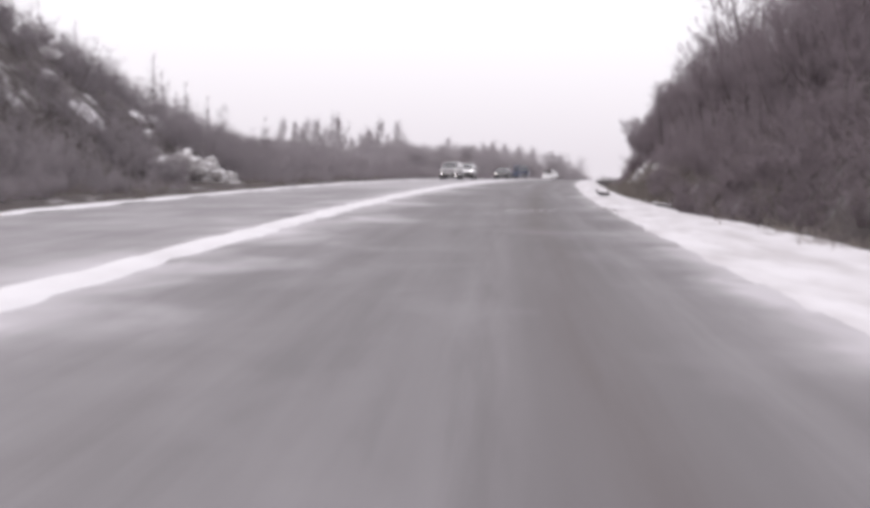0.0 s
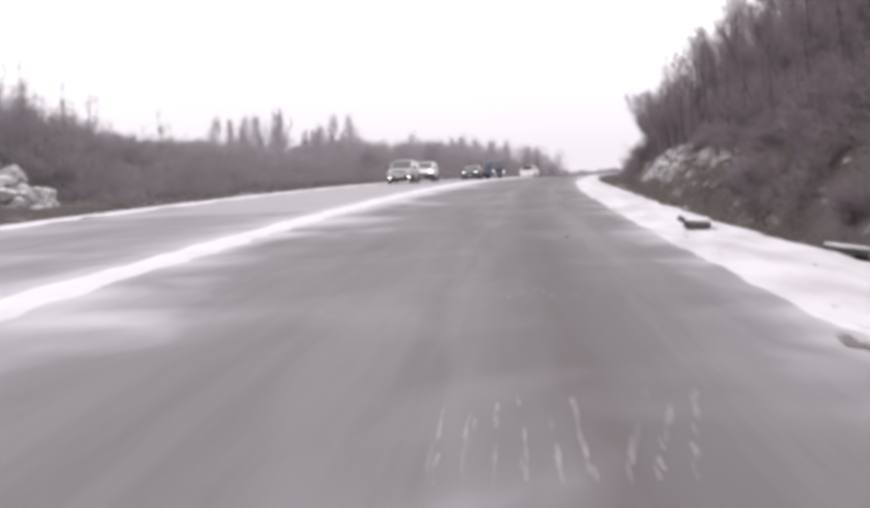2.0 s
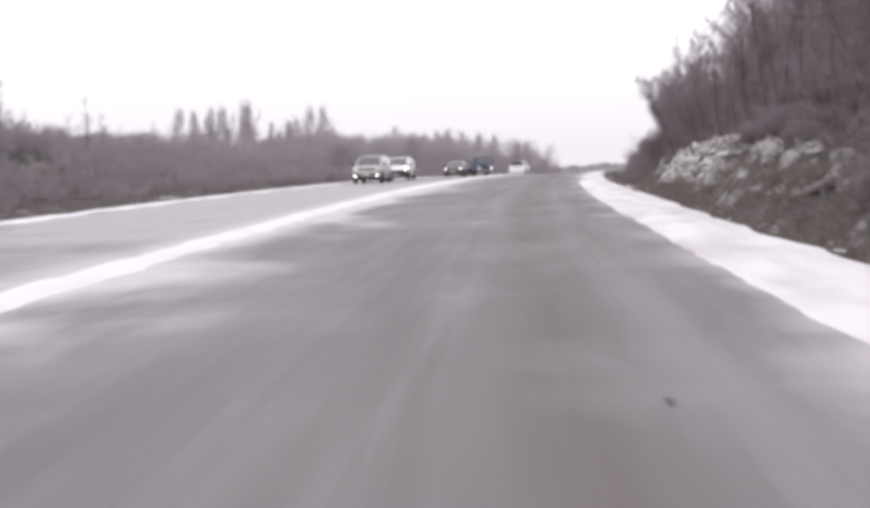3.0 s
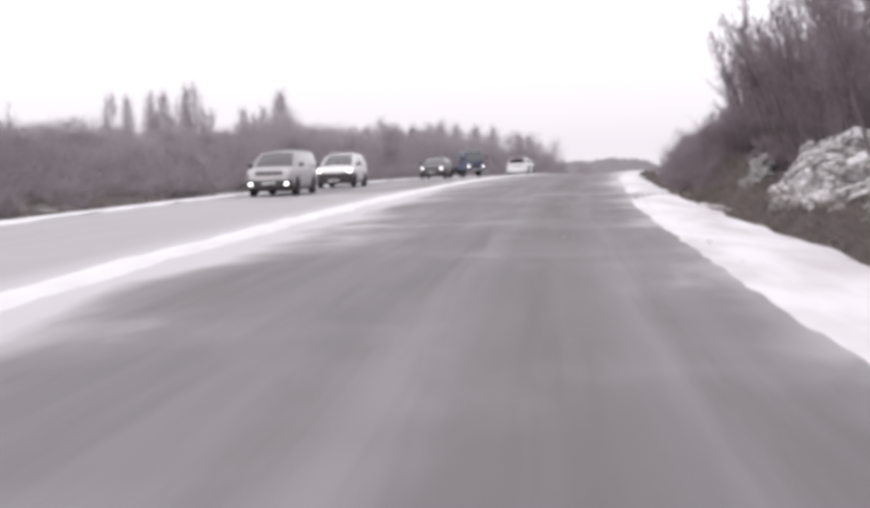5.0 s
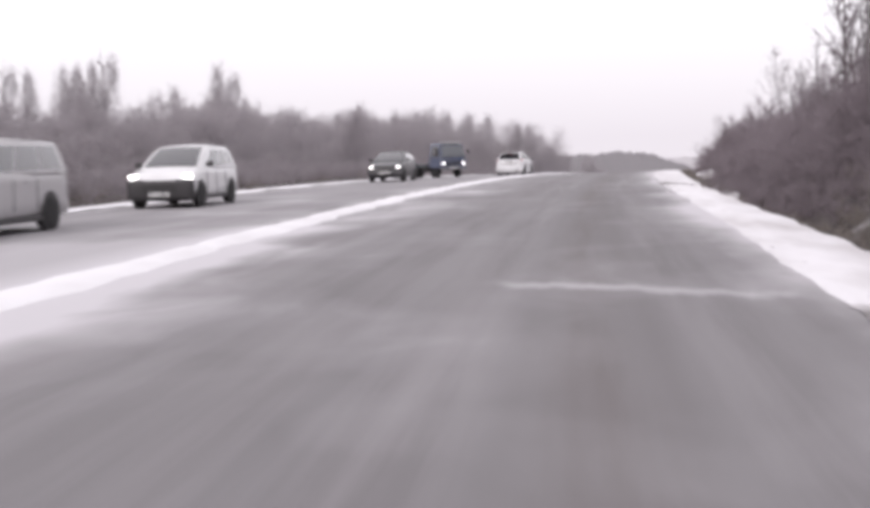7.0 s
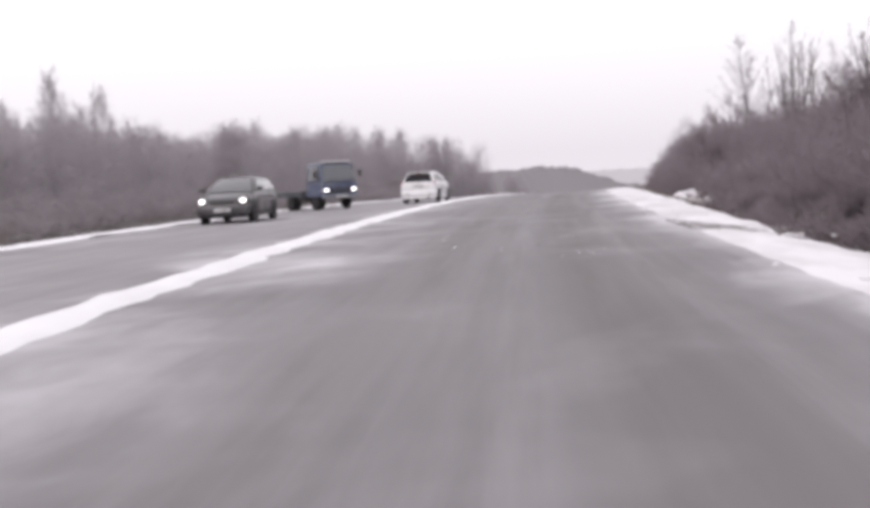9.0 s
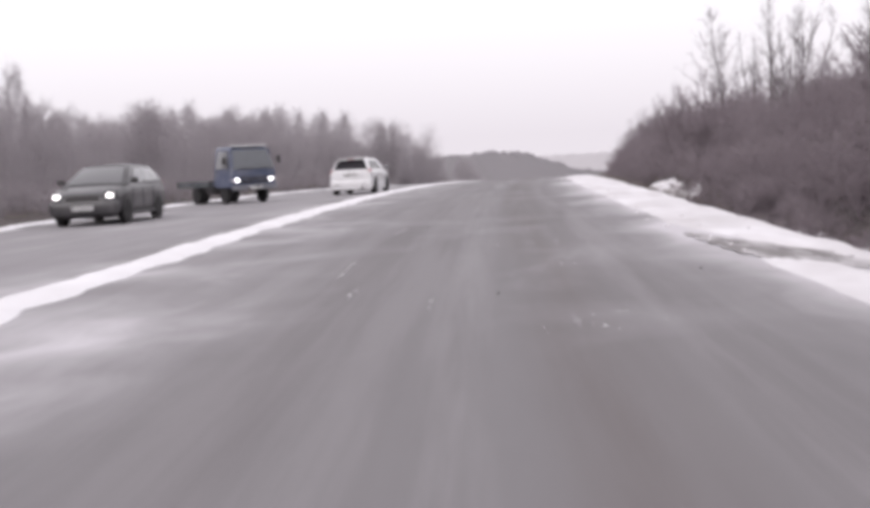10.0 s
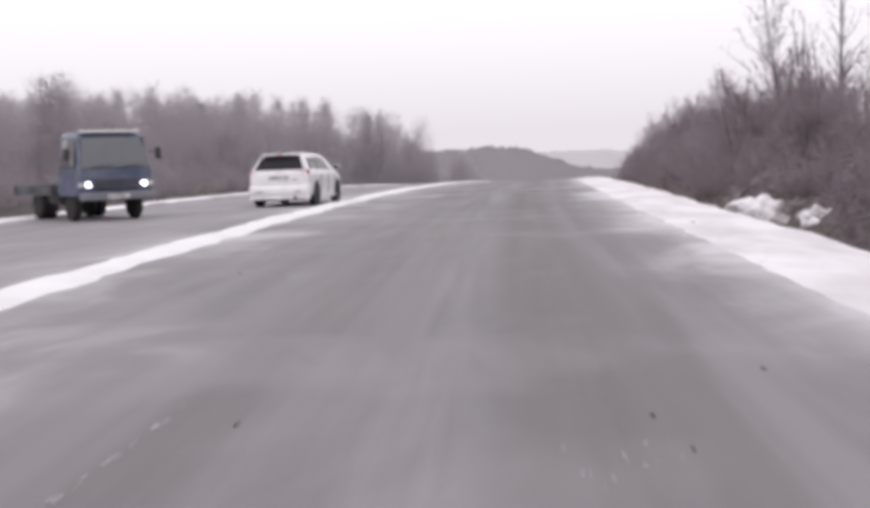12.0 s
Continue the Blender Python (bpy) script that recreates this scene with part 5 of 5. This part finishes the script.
def car(name, label, category, body, cabin, wheels, material, windows, glass, screen, front, rear, cladding=None):
    """body: stations; cabin: (rear belt y, rear roof y, front roof y, screen foot y, belt z, rear roof z, front roof z, belt half, roof half);
    wheels: (rear axle y, front axle y, radius, track half)."""
    top = new(name)
    shell_ob = part("body", shell(body), material, top, smooth_faces=True)
    yb, yr, yf, ys, zb, zr, zf, wb, wr = cabin
    low = zb - 0.05
    for sgn, nm in ((1, "side"), (-1, "side")):
        q = [(sgn * wb, yb, low), (sgn * wb * 0.97, ys, low), (sgn * wr, yf, zf), (sgn * wr, yr, zr)]
        if sgn < 0:
            q = [q[1], q[0], q[3], q[2]]
        panel = part("cabin_side", patch(q, bulge=0.06, thick=0.03), material, top, smooth_faces=True)
        for u0, u1, v0, v1 in windows:
            if sgn < 0:
                u0, u1 = 1 - u1, 1 - u0
            part("side_window", patch(q, (u0, v0, u1, v1), 0.06, 0.006, 0.004), glass, panel)
    q = [(-wb * 0.96, ys, low), (wb * 0.96, ys, low), (wr, yf, zf), (-wr, yf, zf)]
    q = [q[1], q[0], q[3], q[2]]
    part("windscreen_frame", patch(q, bulge=0.05, thick=0.03), material, top, smooth_faces=True)
    part("windscreen", patch(q, (0.05, 0.10, 0.95, 0.93), 0.05, 0.008, 0.004), screen, top, "sloping windscreen")
    q = [(-wb * 0.98, yb, low), (wb * 0.98, yb, low), (wr, yr, zr), (-wr, yr, zr)]
    part("tailgate_top", patch(q, bulge=0.045, thick=0.03), material, top, smooth_faces=True)
    part("rear_window", patch(q, (0.035, 0.13, 0.965, 0.93), 0.045, 0.008, 0.004), glass, top, "dark rear window")
    q = [(-wr, yr, zr), (wr, yr, zr), (wr, yf, zf), (-wr, yf, zf)]
    part("roof", patch(q, bulge=0.075, thick=0.03, n=10), material, top, smooth_faces=True)
    ry, fy, r, tr = wheels
    for y in (ry, fy):
        for sgn in (-1, 1):
            part("wheel_arch", lathe([(sgn * (tr + 0.072), r * 1.20), (sgn * (tr + 0.088), r * 1.18), (sgn * (tr + 0.088), r * 0.4)]), PLASTIC, top, "dark wheel arch").location = (0, y, r * 1.06)
            wheel(top, sgn * tr, y, r, sgn)
    part("underbody", rounded_box((tr * 1.7, fy - ry + 1.0, 0.18), 0.05, 2, (0, (fy + ry) / 2, 0.26)), PLASTIC, top, "dark underbody")
    for sgn in (-1, 1):
        part("sill", rounded_box((0.06, fy - ry - 2.3 * r, 0.10), 0.02, 2, (sgn * (tr + 0.05), (fy + ry) / 2, 0.24)), cladding or material, top)
        mir = part("mirror", rounded_box((0.20, 0.10, 0.13), 0.045, 3, (sgn * (wb + 0.12), ys - 0.38, zb + 0.09)), PLASTIC if cladding else material, top, smooth_faces=True)
        part("mirror_glass", rounded_box((0.15, 0.01, 0.09), 0.01, 1, (sgn * (wb + 0.12), ys - 0.435, zb + 0.09)), GLASS, mir)
        for y in ((ry + fy) / 2 - 0.42, (ry + fy) / 2 + 0.55):
            part("door_handle", rounded_box((0.03, 0.17, 0.035), 0.012, 2, (sgn * (tr + 0.098), y, zb - 0.14)), material, top)
        for y in (ry + 0.52, (ry + fy) / 2 + 0.05, fy - 0.42):
            part("door_gap", rounded_box((0.012, 0.012, 0.52), 0.003, 1, (sgn * (tr + 0.092), y, zb - 0.36)), PLASTIC, top)
    front(top)
    rear(top)
    return tagged(top, label, category)


def estate_front(top):
    for sgn in (-1, 1):
        part("headlamp", rounded_box((0.34, 0.10, 0.16), 0.05, 3, (sgn * 0.62, 2.06, 0.70)), CLEAR_LENS, top, smooth_faces=True)
    part("grille", rounded_box((0.8, 0.05, 0.10), 0.02, 2, (0, 2.24, 0.66)), PLASTIC, top)
    part("front_bumper", rounded_box((1.60, 0.24, 0.26), 0.09, 3, (0, 2.17, 0.36)), WHITE, top, smooth_faces=True)


def estate_rear(top):
    bump = part("rear_bumper", rounded_box((1.69, 0.34, 0.34), 0.11, 4, (0, -2.14, 0.44)), WHITE, top, "white rear bumper", True)
    part("bumper_lip", rounded_box((1.66, 0.30, 0.09), 0.035, 3, (0, -2.14, 0.25)), WHITE, bump, "", True)
    for sgn in (-1, 1):
        part("reflector", rounded_box((0.18, 0.02, 0.025), 0.006, 1, (sgn * 0.53, -2.315, 0.41)), PLASTIC, bump)
        lamp = part("tail_lamp", rounded_box((0.12, 0.22, 0.14), 0.045, 3, (sgn * 0.765, -2.11, 0.935)), RED_LENS, top, "red tail lamp", True)
        part("lamp_inner", rounded_box((0.34, 0.05, 0.10), 0.03, 3, (sgn * 0.545, -2.235, 0.95)), CLEAR_LENS, lamp, "clear lamp strip")
    tail = part("tailgate", rounded_box((1.26, 0.07, 0.44), 0.034, 4, (0, -2.24, 0.755)), WHITE, top, "white tailgate", True)
    part("tailgate_gap", rounded_box((1.30, 0.012, 0.012), 0.003, 1, (0, -2.275, 0.545)), PLASTIC, tail)
    part("badge", rounded_box((0.05, 0.01, 0.05), 0.02, 2, (0, -2.278, 0.93)), CHROME, tail)
    part("badge", rounded_box((0.20, 0.008, 0.022), 0.004, 1, (0.44, -2.278, 0.74)), CHROME, tail)
    bars_plate(tail, -2.284, 0.79, -1)
    part("spoiler", rounded_box((1.02, 0.24, 0.045), 0.022, 3, (0, -1.93, 1.425)), WHITE, top, "roof spoiler", True)
    part("brake_lamp", rounded_box((0.20, 0.04, 0.035), 0.01, 2, (0, -2.045, 1.405)), BRAKE_LIT, top, "dark red high brake lamp")
    part("aerial", rounded_box((0.02, 0.10, 0.07), 0.008, 1, (0.02, -1.60, 1.52)), PLASTIC, top)
    pipe = part("exhaust", lathe([(-0.09, 0.045), (0.06, 0.045), (0.06, 0.035)], 14), PLASTIC, top, "dark exhaust pipe")
    pipe.matrix_basis = Matrix.Translation((0.45, -2.24, 0.25)) @ Matrix.Rotation(radians(90), 4, "Z")
    part("wiper", rounded_box((0.42, 0.02, 0.02), 0.006, 1, (-0.12, -2.215, 1.03)), PLASTIC, top)


estate = car("estate_car", "white estate car with dark rear windows on the far lanes", "car",
             [(-2.25, 0.74, 0.34, 0.90), (-2.23, 0.79, 0.28, 0.97), (-2.1, 0.83, 0.22, 0.99), (-1.4, 0.85, 0.21, 0.99), (0.0, 0.85, 0.20, 0.97), (1.0, 0.85, 0.20, 0.96), (1.45, 0.84, 0.20, 0.93),
              (1.9, 0.81, 0.22, 0.84), (2.15, 0.73, 0.26, 0.74), (2.27, 0.60, 0.32, 0.62)],
             (-2.22, -1.84, 0.38, 1.44, 0.95, 1.38, 1.42, 0.79, 0.545), (-1.36, 1.39, 0.315, 0.77), WHITE,
             ((0.10, 0.27, 0.20, 0.82), (0.30, 0.52, 0.16, 0.84), (0.55, 0.80, 0.14, 0.84)), GLASS, GLASS, estate_front, estate_rear)


def park(thing, s, lat, turn, size=1.0):
    """Sets a vehicle on the road's surface, turned from the road's line."""
    fall = math.atan2(float(road_z(s + 2) - road_z(s - 2)), 4.0)
    thing.matrix_basis = Matrix.Translation(place(s, lat, 0.002)) @ Matrix.Rotation(fall, 4, "X") @ Matrix.Rotation(radians(turn - heading(s)), 4, "Z") @ Matrix.Scale(size, 4)


park(estate, 157.6, -5.53, -12.5 + heading(157.6), 0.93)


def plain_rear(y, z, half, material):
    def build(top):
        part("rear_bumper", rounded_box((half * 1.96, 0.24, 0.28), 0.08, 3, (0, y + 0.06, 0.42)), material, top, smooth_faces=True)
        for sgn in (-1, 1):
            part("tail_lamp", rounded_box((0.14, 0.10, 0.26), 0.03, 2, (sgn * (half - 0.11), y + 0.03, z)), RED_LENS, top, "red tail lamp")
        bars_plate(top, y - 0.03, z - 0.1, -1)
    return build


def van_front(top):
    bump = part("front_bumper", rounded_box((1.66, 0.26, 0.34), 0.09, 3, (0, 2.10, 0.42)), PLASTIC, top, "dark lower bumper", True)
    part("grille", rounded_box((0.95, 0.05, 0.15), 0.03, 2, (0, 2.18, 0.82)), PLASTIC, top, "dark oblong grille")
    for z in (0.79, 0.83, 0.87):
        part("grille_bar", rounded_box((0.9, 0.02, 0.012), 0.004, 1, (0, 2.21, z)), SILVER, top)
    for sgn in (-1, 1):
        part("headlamp", rounded_box((0.30, 0.10, 0.17), 0.04, 3, (sgn * 0.62, 2.12, 0.84)), CLEAR_LENS, top, smooth_faces=True)
        part("fog_lamp", rounded_box((0.12, 0.05, 0.09), 0.035, 3, (sgn * 0.64, 2.235, 0.45)), LIT, bump, "lit fog lamp", True)
    bars_plate(top, 2.245, 0.48, 1)


van = car("minivan", "silver minivan with lit fog lamps on the far lanes", "minivan",
          [(-2.2, 0.76, 0.34, 1.0), (-2.15, 0.81, 0.26, 1.05), (-1.4, 0.84, 0.22, 1.06), (0.0, 0.85, 0.21, 1.06), (0.9, 0.85, 0.21, 1.06), (1.35, 0.84, 0.22, 1.04), (1.85, 0.81, 0.24, 0.98), (2.08, 0.77, 0.28, 0.92), (2.18, 0.68, 0.36, 0.80)],
          (-2.16, -2.08, 0.62, 1.46, 1.01, 1.55, 1.55, 0.81, 0.62), (-1.35, 1.35, 0.31, 0.76), SILVER,
          ((0.06, 0.30, 0.18, 0.86), (0.33, 0.58, 0.16, 0.86), (0.61, 0.86, 0.14, 0.86)), WINDSCREEN, WINDSCREEN, van_front, plain_rear(-2.2, 0.9, 0.82, SILVER), PLASTIC)
park(van, 104.0, -9.1, 181, 0.95)


def hatch_front(top):
    bump = part("front_bumper", rounded_box((1.66, 0.30, 0.50), 0.10, 3, (0, 1.82, 0.45)), PLASTIC, top, "black front bumper", True)
    for z in (0.38, 0.46, 0.54):
        part("grille_slat", rounded_box((0.9, 0.02, 0.02), 0.006, 1, (0, 1.975, z)), RUBBER, bump)
    for sgn in (-1, 1):
        part("headlamp", rounded_box((0.21, 0.20, 0.10), 0.04, 3, (sgn * 0.68, 1.80, 0.755)), LIT, top, "lit headlamp", True)
    bars_plate(top, 1.975, 0.34, 1)


hatch = car("hatchback", "white hatchback with black bumper and lit headlamps", "car",
            [(-1.92, 0.72, 0.34, 0.92), (-1.88, 0.79, 0.26, 0.96), (-1.2, 0.83, 0.22, 0.97), (0.0, 0.83, 0.21, 0.96), (0.9, 0.83, 0.21, 0.96), (1.3, 0.82, 0.22, 0.93), (1.65, 0.79, 0.24, 0.85), (1.85, 0.72, 0.28, 0.76), (1.93, 0.62, 0.34, 0.66)],
            (-1.88, -1.62, 0.20, 1.18, 0.96, 1.46, 1.48, 0.79, 0.60), (-1.22, 1.24, 0.30, 0.75), WHITE,
            ((0.08, 0.26, 0.20, 0.80), (0.29, 0.52, 0.16, 0.84), (0.55, 0.82, 0.14, 0.84)), WINDSCREEN, WINDSCREEN, hatch_front, plain_rear(-1.92, 0.85, 0.79, WHITE), PLASTIC)
park(hatch, 114.6, -9.3, 181, 0.96)


def dark_front(top):
    part("front_bumper", rounded_box((1.66, 0.26, 0.36), 0.10, 3, (0, 2.02, 0.42)), DARK, top, smooth_faces=True)
    part("grille", rounded_box((0.8, 0.05, 0.12), 0.03, 2, (0, 2.12, 0.66)), PLASTIC, top)
    for sgn in (-1, 1):
        part("headlamp", rounded_box((0.15, 0.10, 0.09), 0.035, 3, (sgn * 0.64, 2.06, 0.70)), LIT, top, "lit headlamp", True)
    bars_plate(top, 2.16, 0.42, 1)


saloon = car("dark_car", "dark grey car with lit headlamps on the far lanes", "car",
             [(-2.15, 0.72, 0.34, 0.90), (-2.1, 0.79, 0.26, 0.95), (-1.4, 0.83, 0.22, 0.96), (0.0, 0.84, 0.21, 0.95), (0.9, 0.84, 0.21, 0.94), (1.4, 0.83, 0.22, 0.90), (1.8, 0.80, 0.24, 0.82), (2.02, 0.73, 0.28, 0.74), (2.12, 0.62, 0.34, 0.64)],
             (-2.05, -1.55, 0.30, 1.30, 0.95, 1.36, 1.39, 0.79, 0.56), (-1.32, 1.34, 0.31, 0.76), DARK,
             ((0.10, 0.27, 0.20, 0.80), (0.30, 0.53, 0.16, 0.84), (0.56, 0.82, 0.14, 0.84)), WINDSCREEN, WINDSCREEN, dark_front, plain_rear(-2.15, 0.85, 0.79, DARK), PLASTIC)
park(saloon, 140.5, -9.2, 181, 0.95)


def profile_block(points, half, bevel=0.06):
    """A solid with the given side outline (y, z), rounded along its edges."""
    bm = bmesh.new()
    sides = [[bm.verts.new((x, y, z)) for y, z in points] for x in (-half, half)]
    bm.faces.new(sides[0])
    bm.faces.new(list(reversed(sides[1])))
    k = len(points)
    for i in range(k):
        bm.faces.new((sides[0][i], sides[1][i], sides[1][(i + 1) % k], sides[0][(i + 1) % k]))
    bmesh.ops.recalc_face_normals(bm, faces=bm.faces[:])
    bmesh.ops.bevel(bm, geom=bm.edges[:], offset=bevel, segments=3, affect="EDGES", profile=0.5)
    return bm


def taper(bm):
    """Narrows a cab above its waist."""
    for v in bm.verts:
        v.co.x *= 1 - 0.17 * max(0.0, v.co.z - 1.12) / 0.83
    return bm


def lorry():
    """A small cab-over lorry with a low open bed; its nose is at y = 0, facing +y."""
    top = new("flatbed_lorry")
    cab = part("cab", taper(profile_block([(0.0, 0.52), (0.03, 1.12), (-0.22, 1.84), (-0.40, 1.95), (-1.35, 1.95), (-1.42, 0.60)], 0.86, 0.07)), BLUE, top, "blue lorry cab", True)
    part("roof_edge", rounded_box((1.30, 0.22, 0.05), 0.02, 2, (0, -0.30, 1.965)), PLATE, cab, "pale roof edge")
    q = [(0.80, 0.035, 1.16), (-0.80, 0.035, 1.16), (-0.64, -0.205, 1.82), (0.64, -0.205, 1.82)]
    part("windscreen", patch(q, bulge=0.05, lift=0.004, thick=0.006, n=12), LORRY_GLASS, cab, "large windscreen")
    for x in (-0.35, 0.30):
        part("wiper", rounded_box((0.5, 0.02, 0.02), 0.006, 1, (x, 0.065, 1.20), Matrix.Rotation(radians(6), 4, "Y")), PLASTIC, cab)
    for sgn in (-1, 1):
        q = [(sgn * 0.865, -1.10, 1.20), (sgn * 0.865, -0.18, 1.20), (sgn * 0.865, -0.36, 1.80), (sgn * 0.865, -1.10, 1.80)]
        if sgn < 0:
            q = [q[1], q[0], q[3], q[2]]
        door = part("door", taper(rounded_box((0.02, 1.02, 1.28), 0.008, 1, (sgn * 0.862, -0.66, 1.20))), BLUE, cab)
        part("side_window", taper(patch(q, bulge=0.01, lift=0.012, thick=0.005)), WINDSCREEN, door)
        part("door_handle", rounded_box((0.03, 0.14, 0.035), 0.01, 1, (sgn * 0.885, -1.02, 1.08)), PLASTIC, door)
        lamp = part("headlamp", lathe([(-0.03, 0.055), (0.03, 0.055), (0.045, 0.035)], 18), LIT, cab, "lit round headlamp")
        lamp.matrix_basis = Matrix.Translation((sgn * 0.64, 0.04, 0.80)) @ Matrix.Rotation(radians(90), 4, "Z")
        part("indicator", rounded_box((0.10, 0.04, 0.10), 0.015, 1, (sgn * 0.80, 0.02, 0.80)), CLEAR_LENS, cab)
        arm = part("mirror_arm", rounded_box((0.22, 0.025, 0.025), 0.008, 1, (sgn * 0.95, -0.08, 1.50)), PLASTIC, cab)
        part("mirror", rounded_box((0.14, 0.06, 0.26), 0.02, 2, (sgn * 1.05, -0.08, 1.46)), PLASTIC, arm)
        part("mudguard", rounded_box((0.24, 0.80, 0.07), 0.03, 2, (sgn * 0.73, -0.75, 0.74)), PLASTIC, top)
        wheel(top, sgn * 0.70, -0.75, 0.33, sgn, 0.19, 6)
        for y in (-3.0,):
            wheel(top, sgn * 0.70, y, 0.33, sgn, 0.19, 6)
            wheel(top, sgn * 0.48, y, 0.33, sgn, 0.19, 6)
    part("front_panel", rounded_box((1.06, 0.03, 0.24), 0.02, 1, (0, 0.035, 0.80)), PLASTIC, cab, "dark front panel")
    for z in (0.72, 0.78, 0.84, 0.90):
        part("grille_slat", rounded_box((1.0, 0.02, 0.02), 0.005, 1, (0, 0.055, z)), BLUE, cab)
    part("bumper", rounded_box((1.70, 0.12, 0.17), 0.03, 2, (0, 0.06, 0.54)), LORRY_GREY, top, "dusty blue-grey bumper")
    bars_plate(top, 0.125, 0.53, 1)
    for x in (-0.36, 0.36):
        part("chassis_rail", rounded_box((0.09, 3.9, 0.14), 0.02, 1, (x, -2.05, 0.50)), PLASTIC, top)
    tank = part("fuel_tank", lathe([(-0.35, 0.16), (-0.33, 0.19), (0.33, 0.19), (0.35, 0.16)], 18), PLASTIC, top)
    tank.matrix_basis = Matrix.Translation((0.6, -1.9, 0.52)) @ Matrix.Rotation(radians(90), 4, "Z")
    bed = part("bed", rounded_box((1.80, 2.75, 0.10), 0.02, 1, (0, -2.95, 0.62)), TEAL, top, "dark grey-green load bed")
    for sgn in (-1, 1):
        for k in range(2):
            part("side_board", rounded_box((0.03, 2.75, 0.066), 0.008, 1, (sgn * 0.885, -2.90, 0.685 + 0.072 * k)), TEAL, bed)
        for y in (-1.56, -2.9, -4.24):
            part("stake", rounded_box((0.05, 0.06, 0.18), 0.01, 1, (sgn * 0.905, y, 0.72)), PLASTIC, bed)
    for y in (-1.55, -4.26):
        part("end_board", rounded_box((1.76, 0.03, 0.15), 0.008, 1, (0, y, 0.725)), TEAL, bed)
    return tagged(top, "small blue lorry with an open bed and lit headlamps", "lorry")


truck = lorry()
park(truck, 151.2, -8.16, 211 + heading(151.2), 0.965)
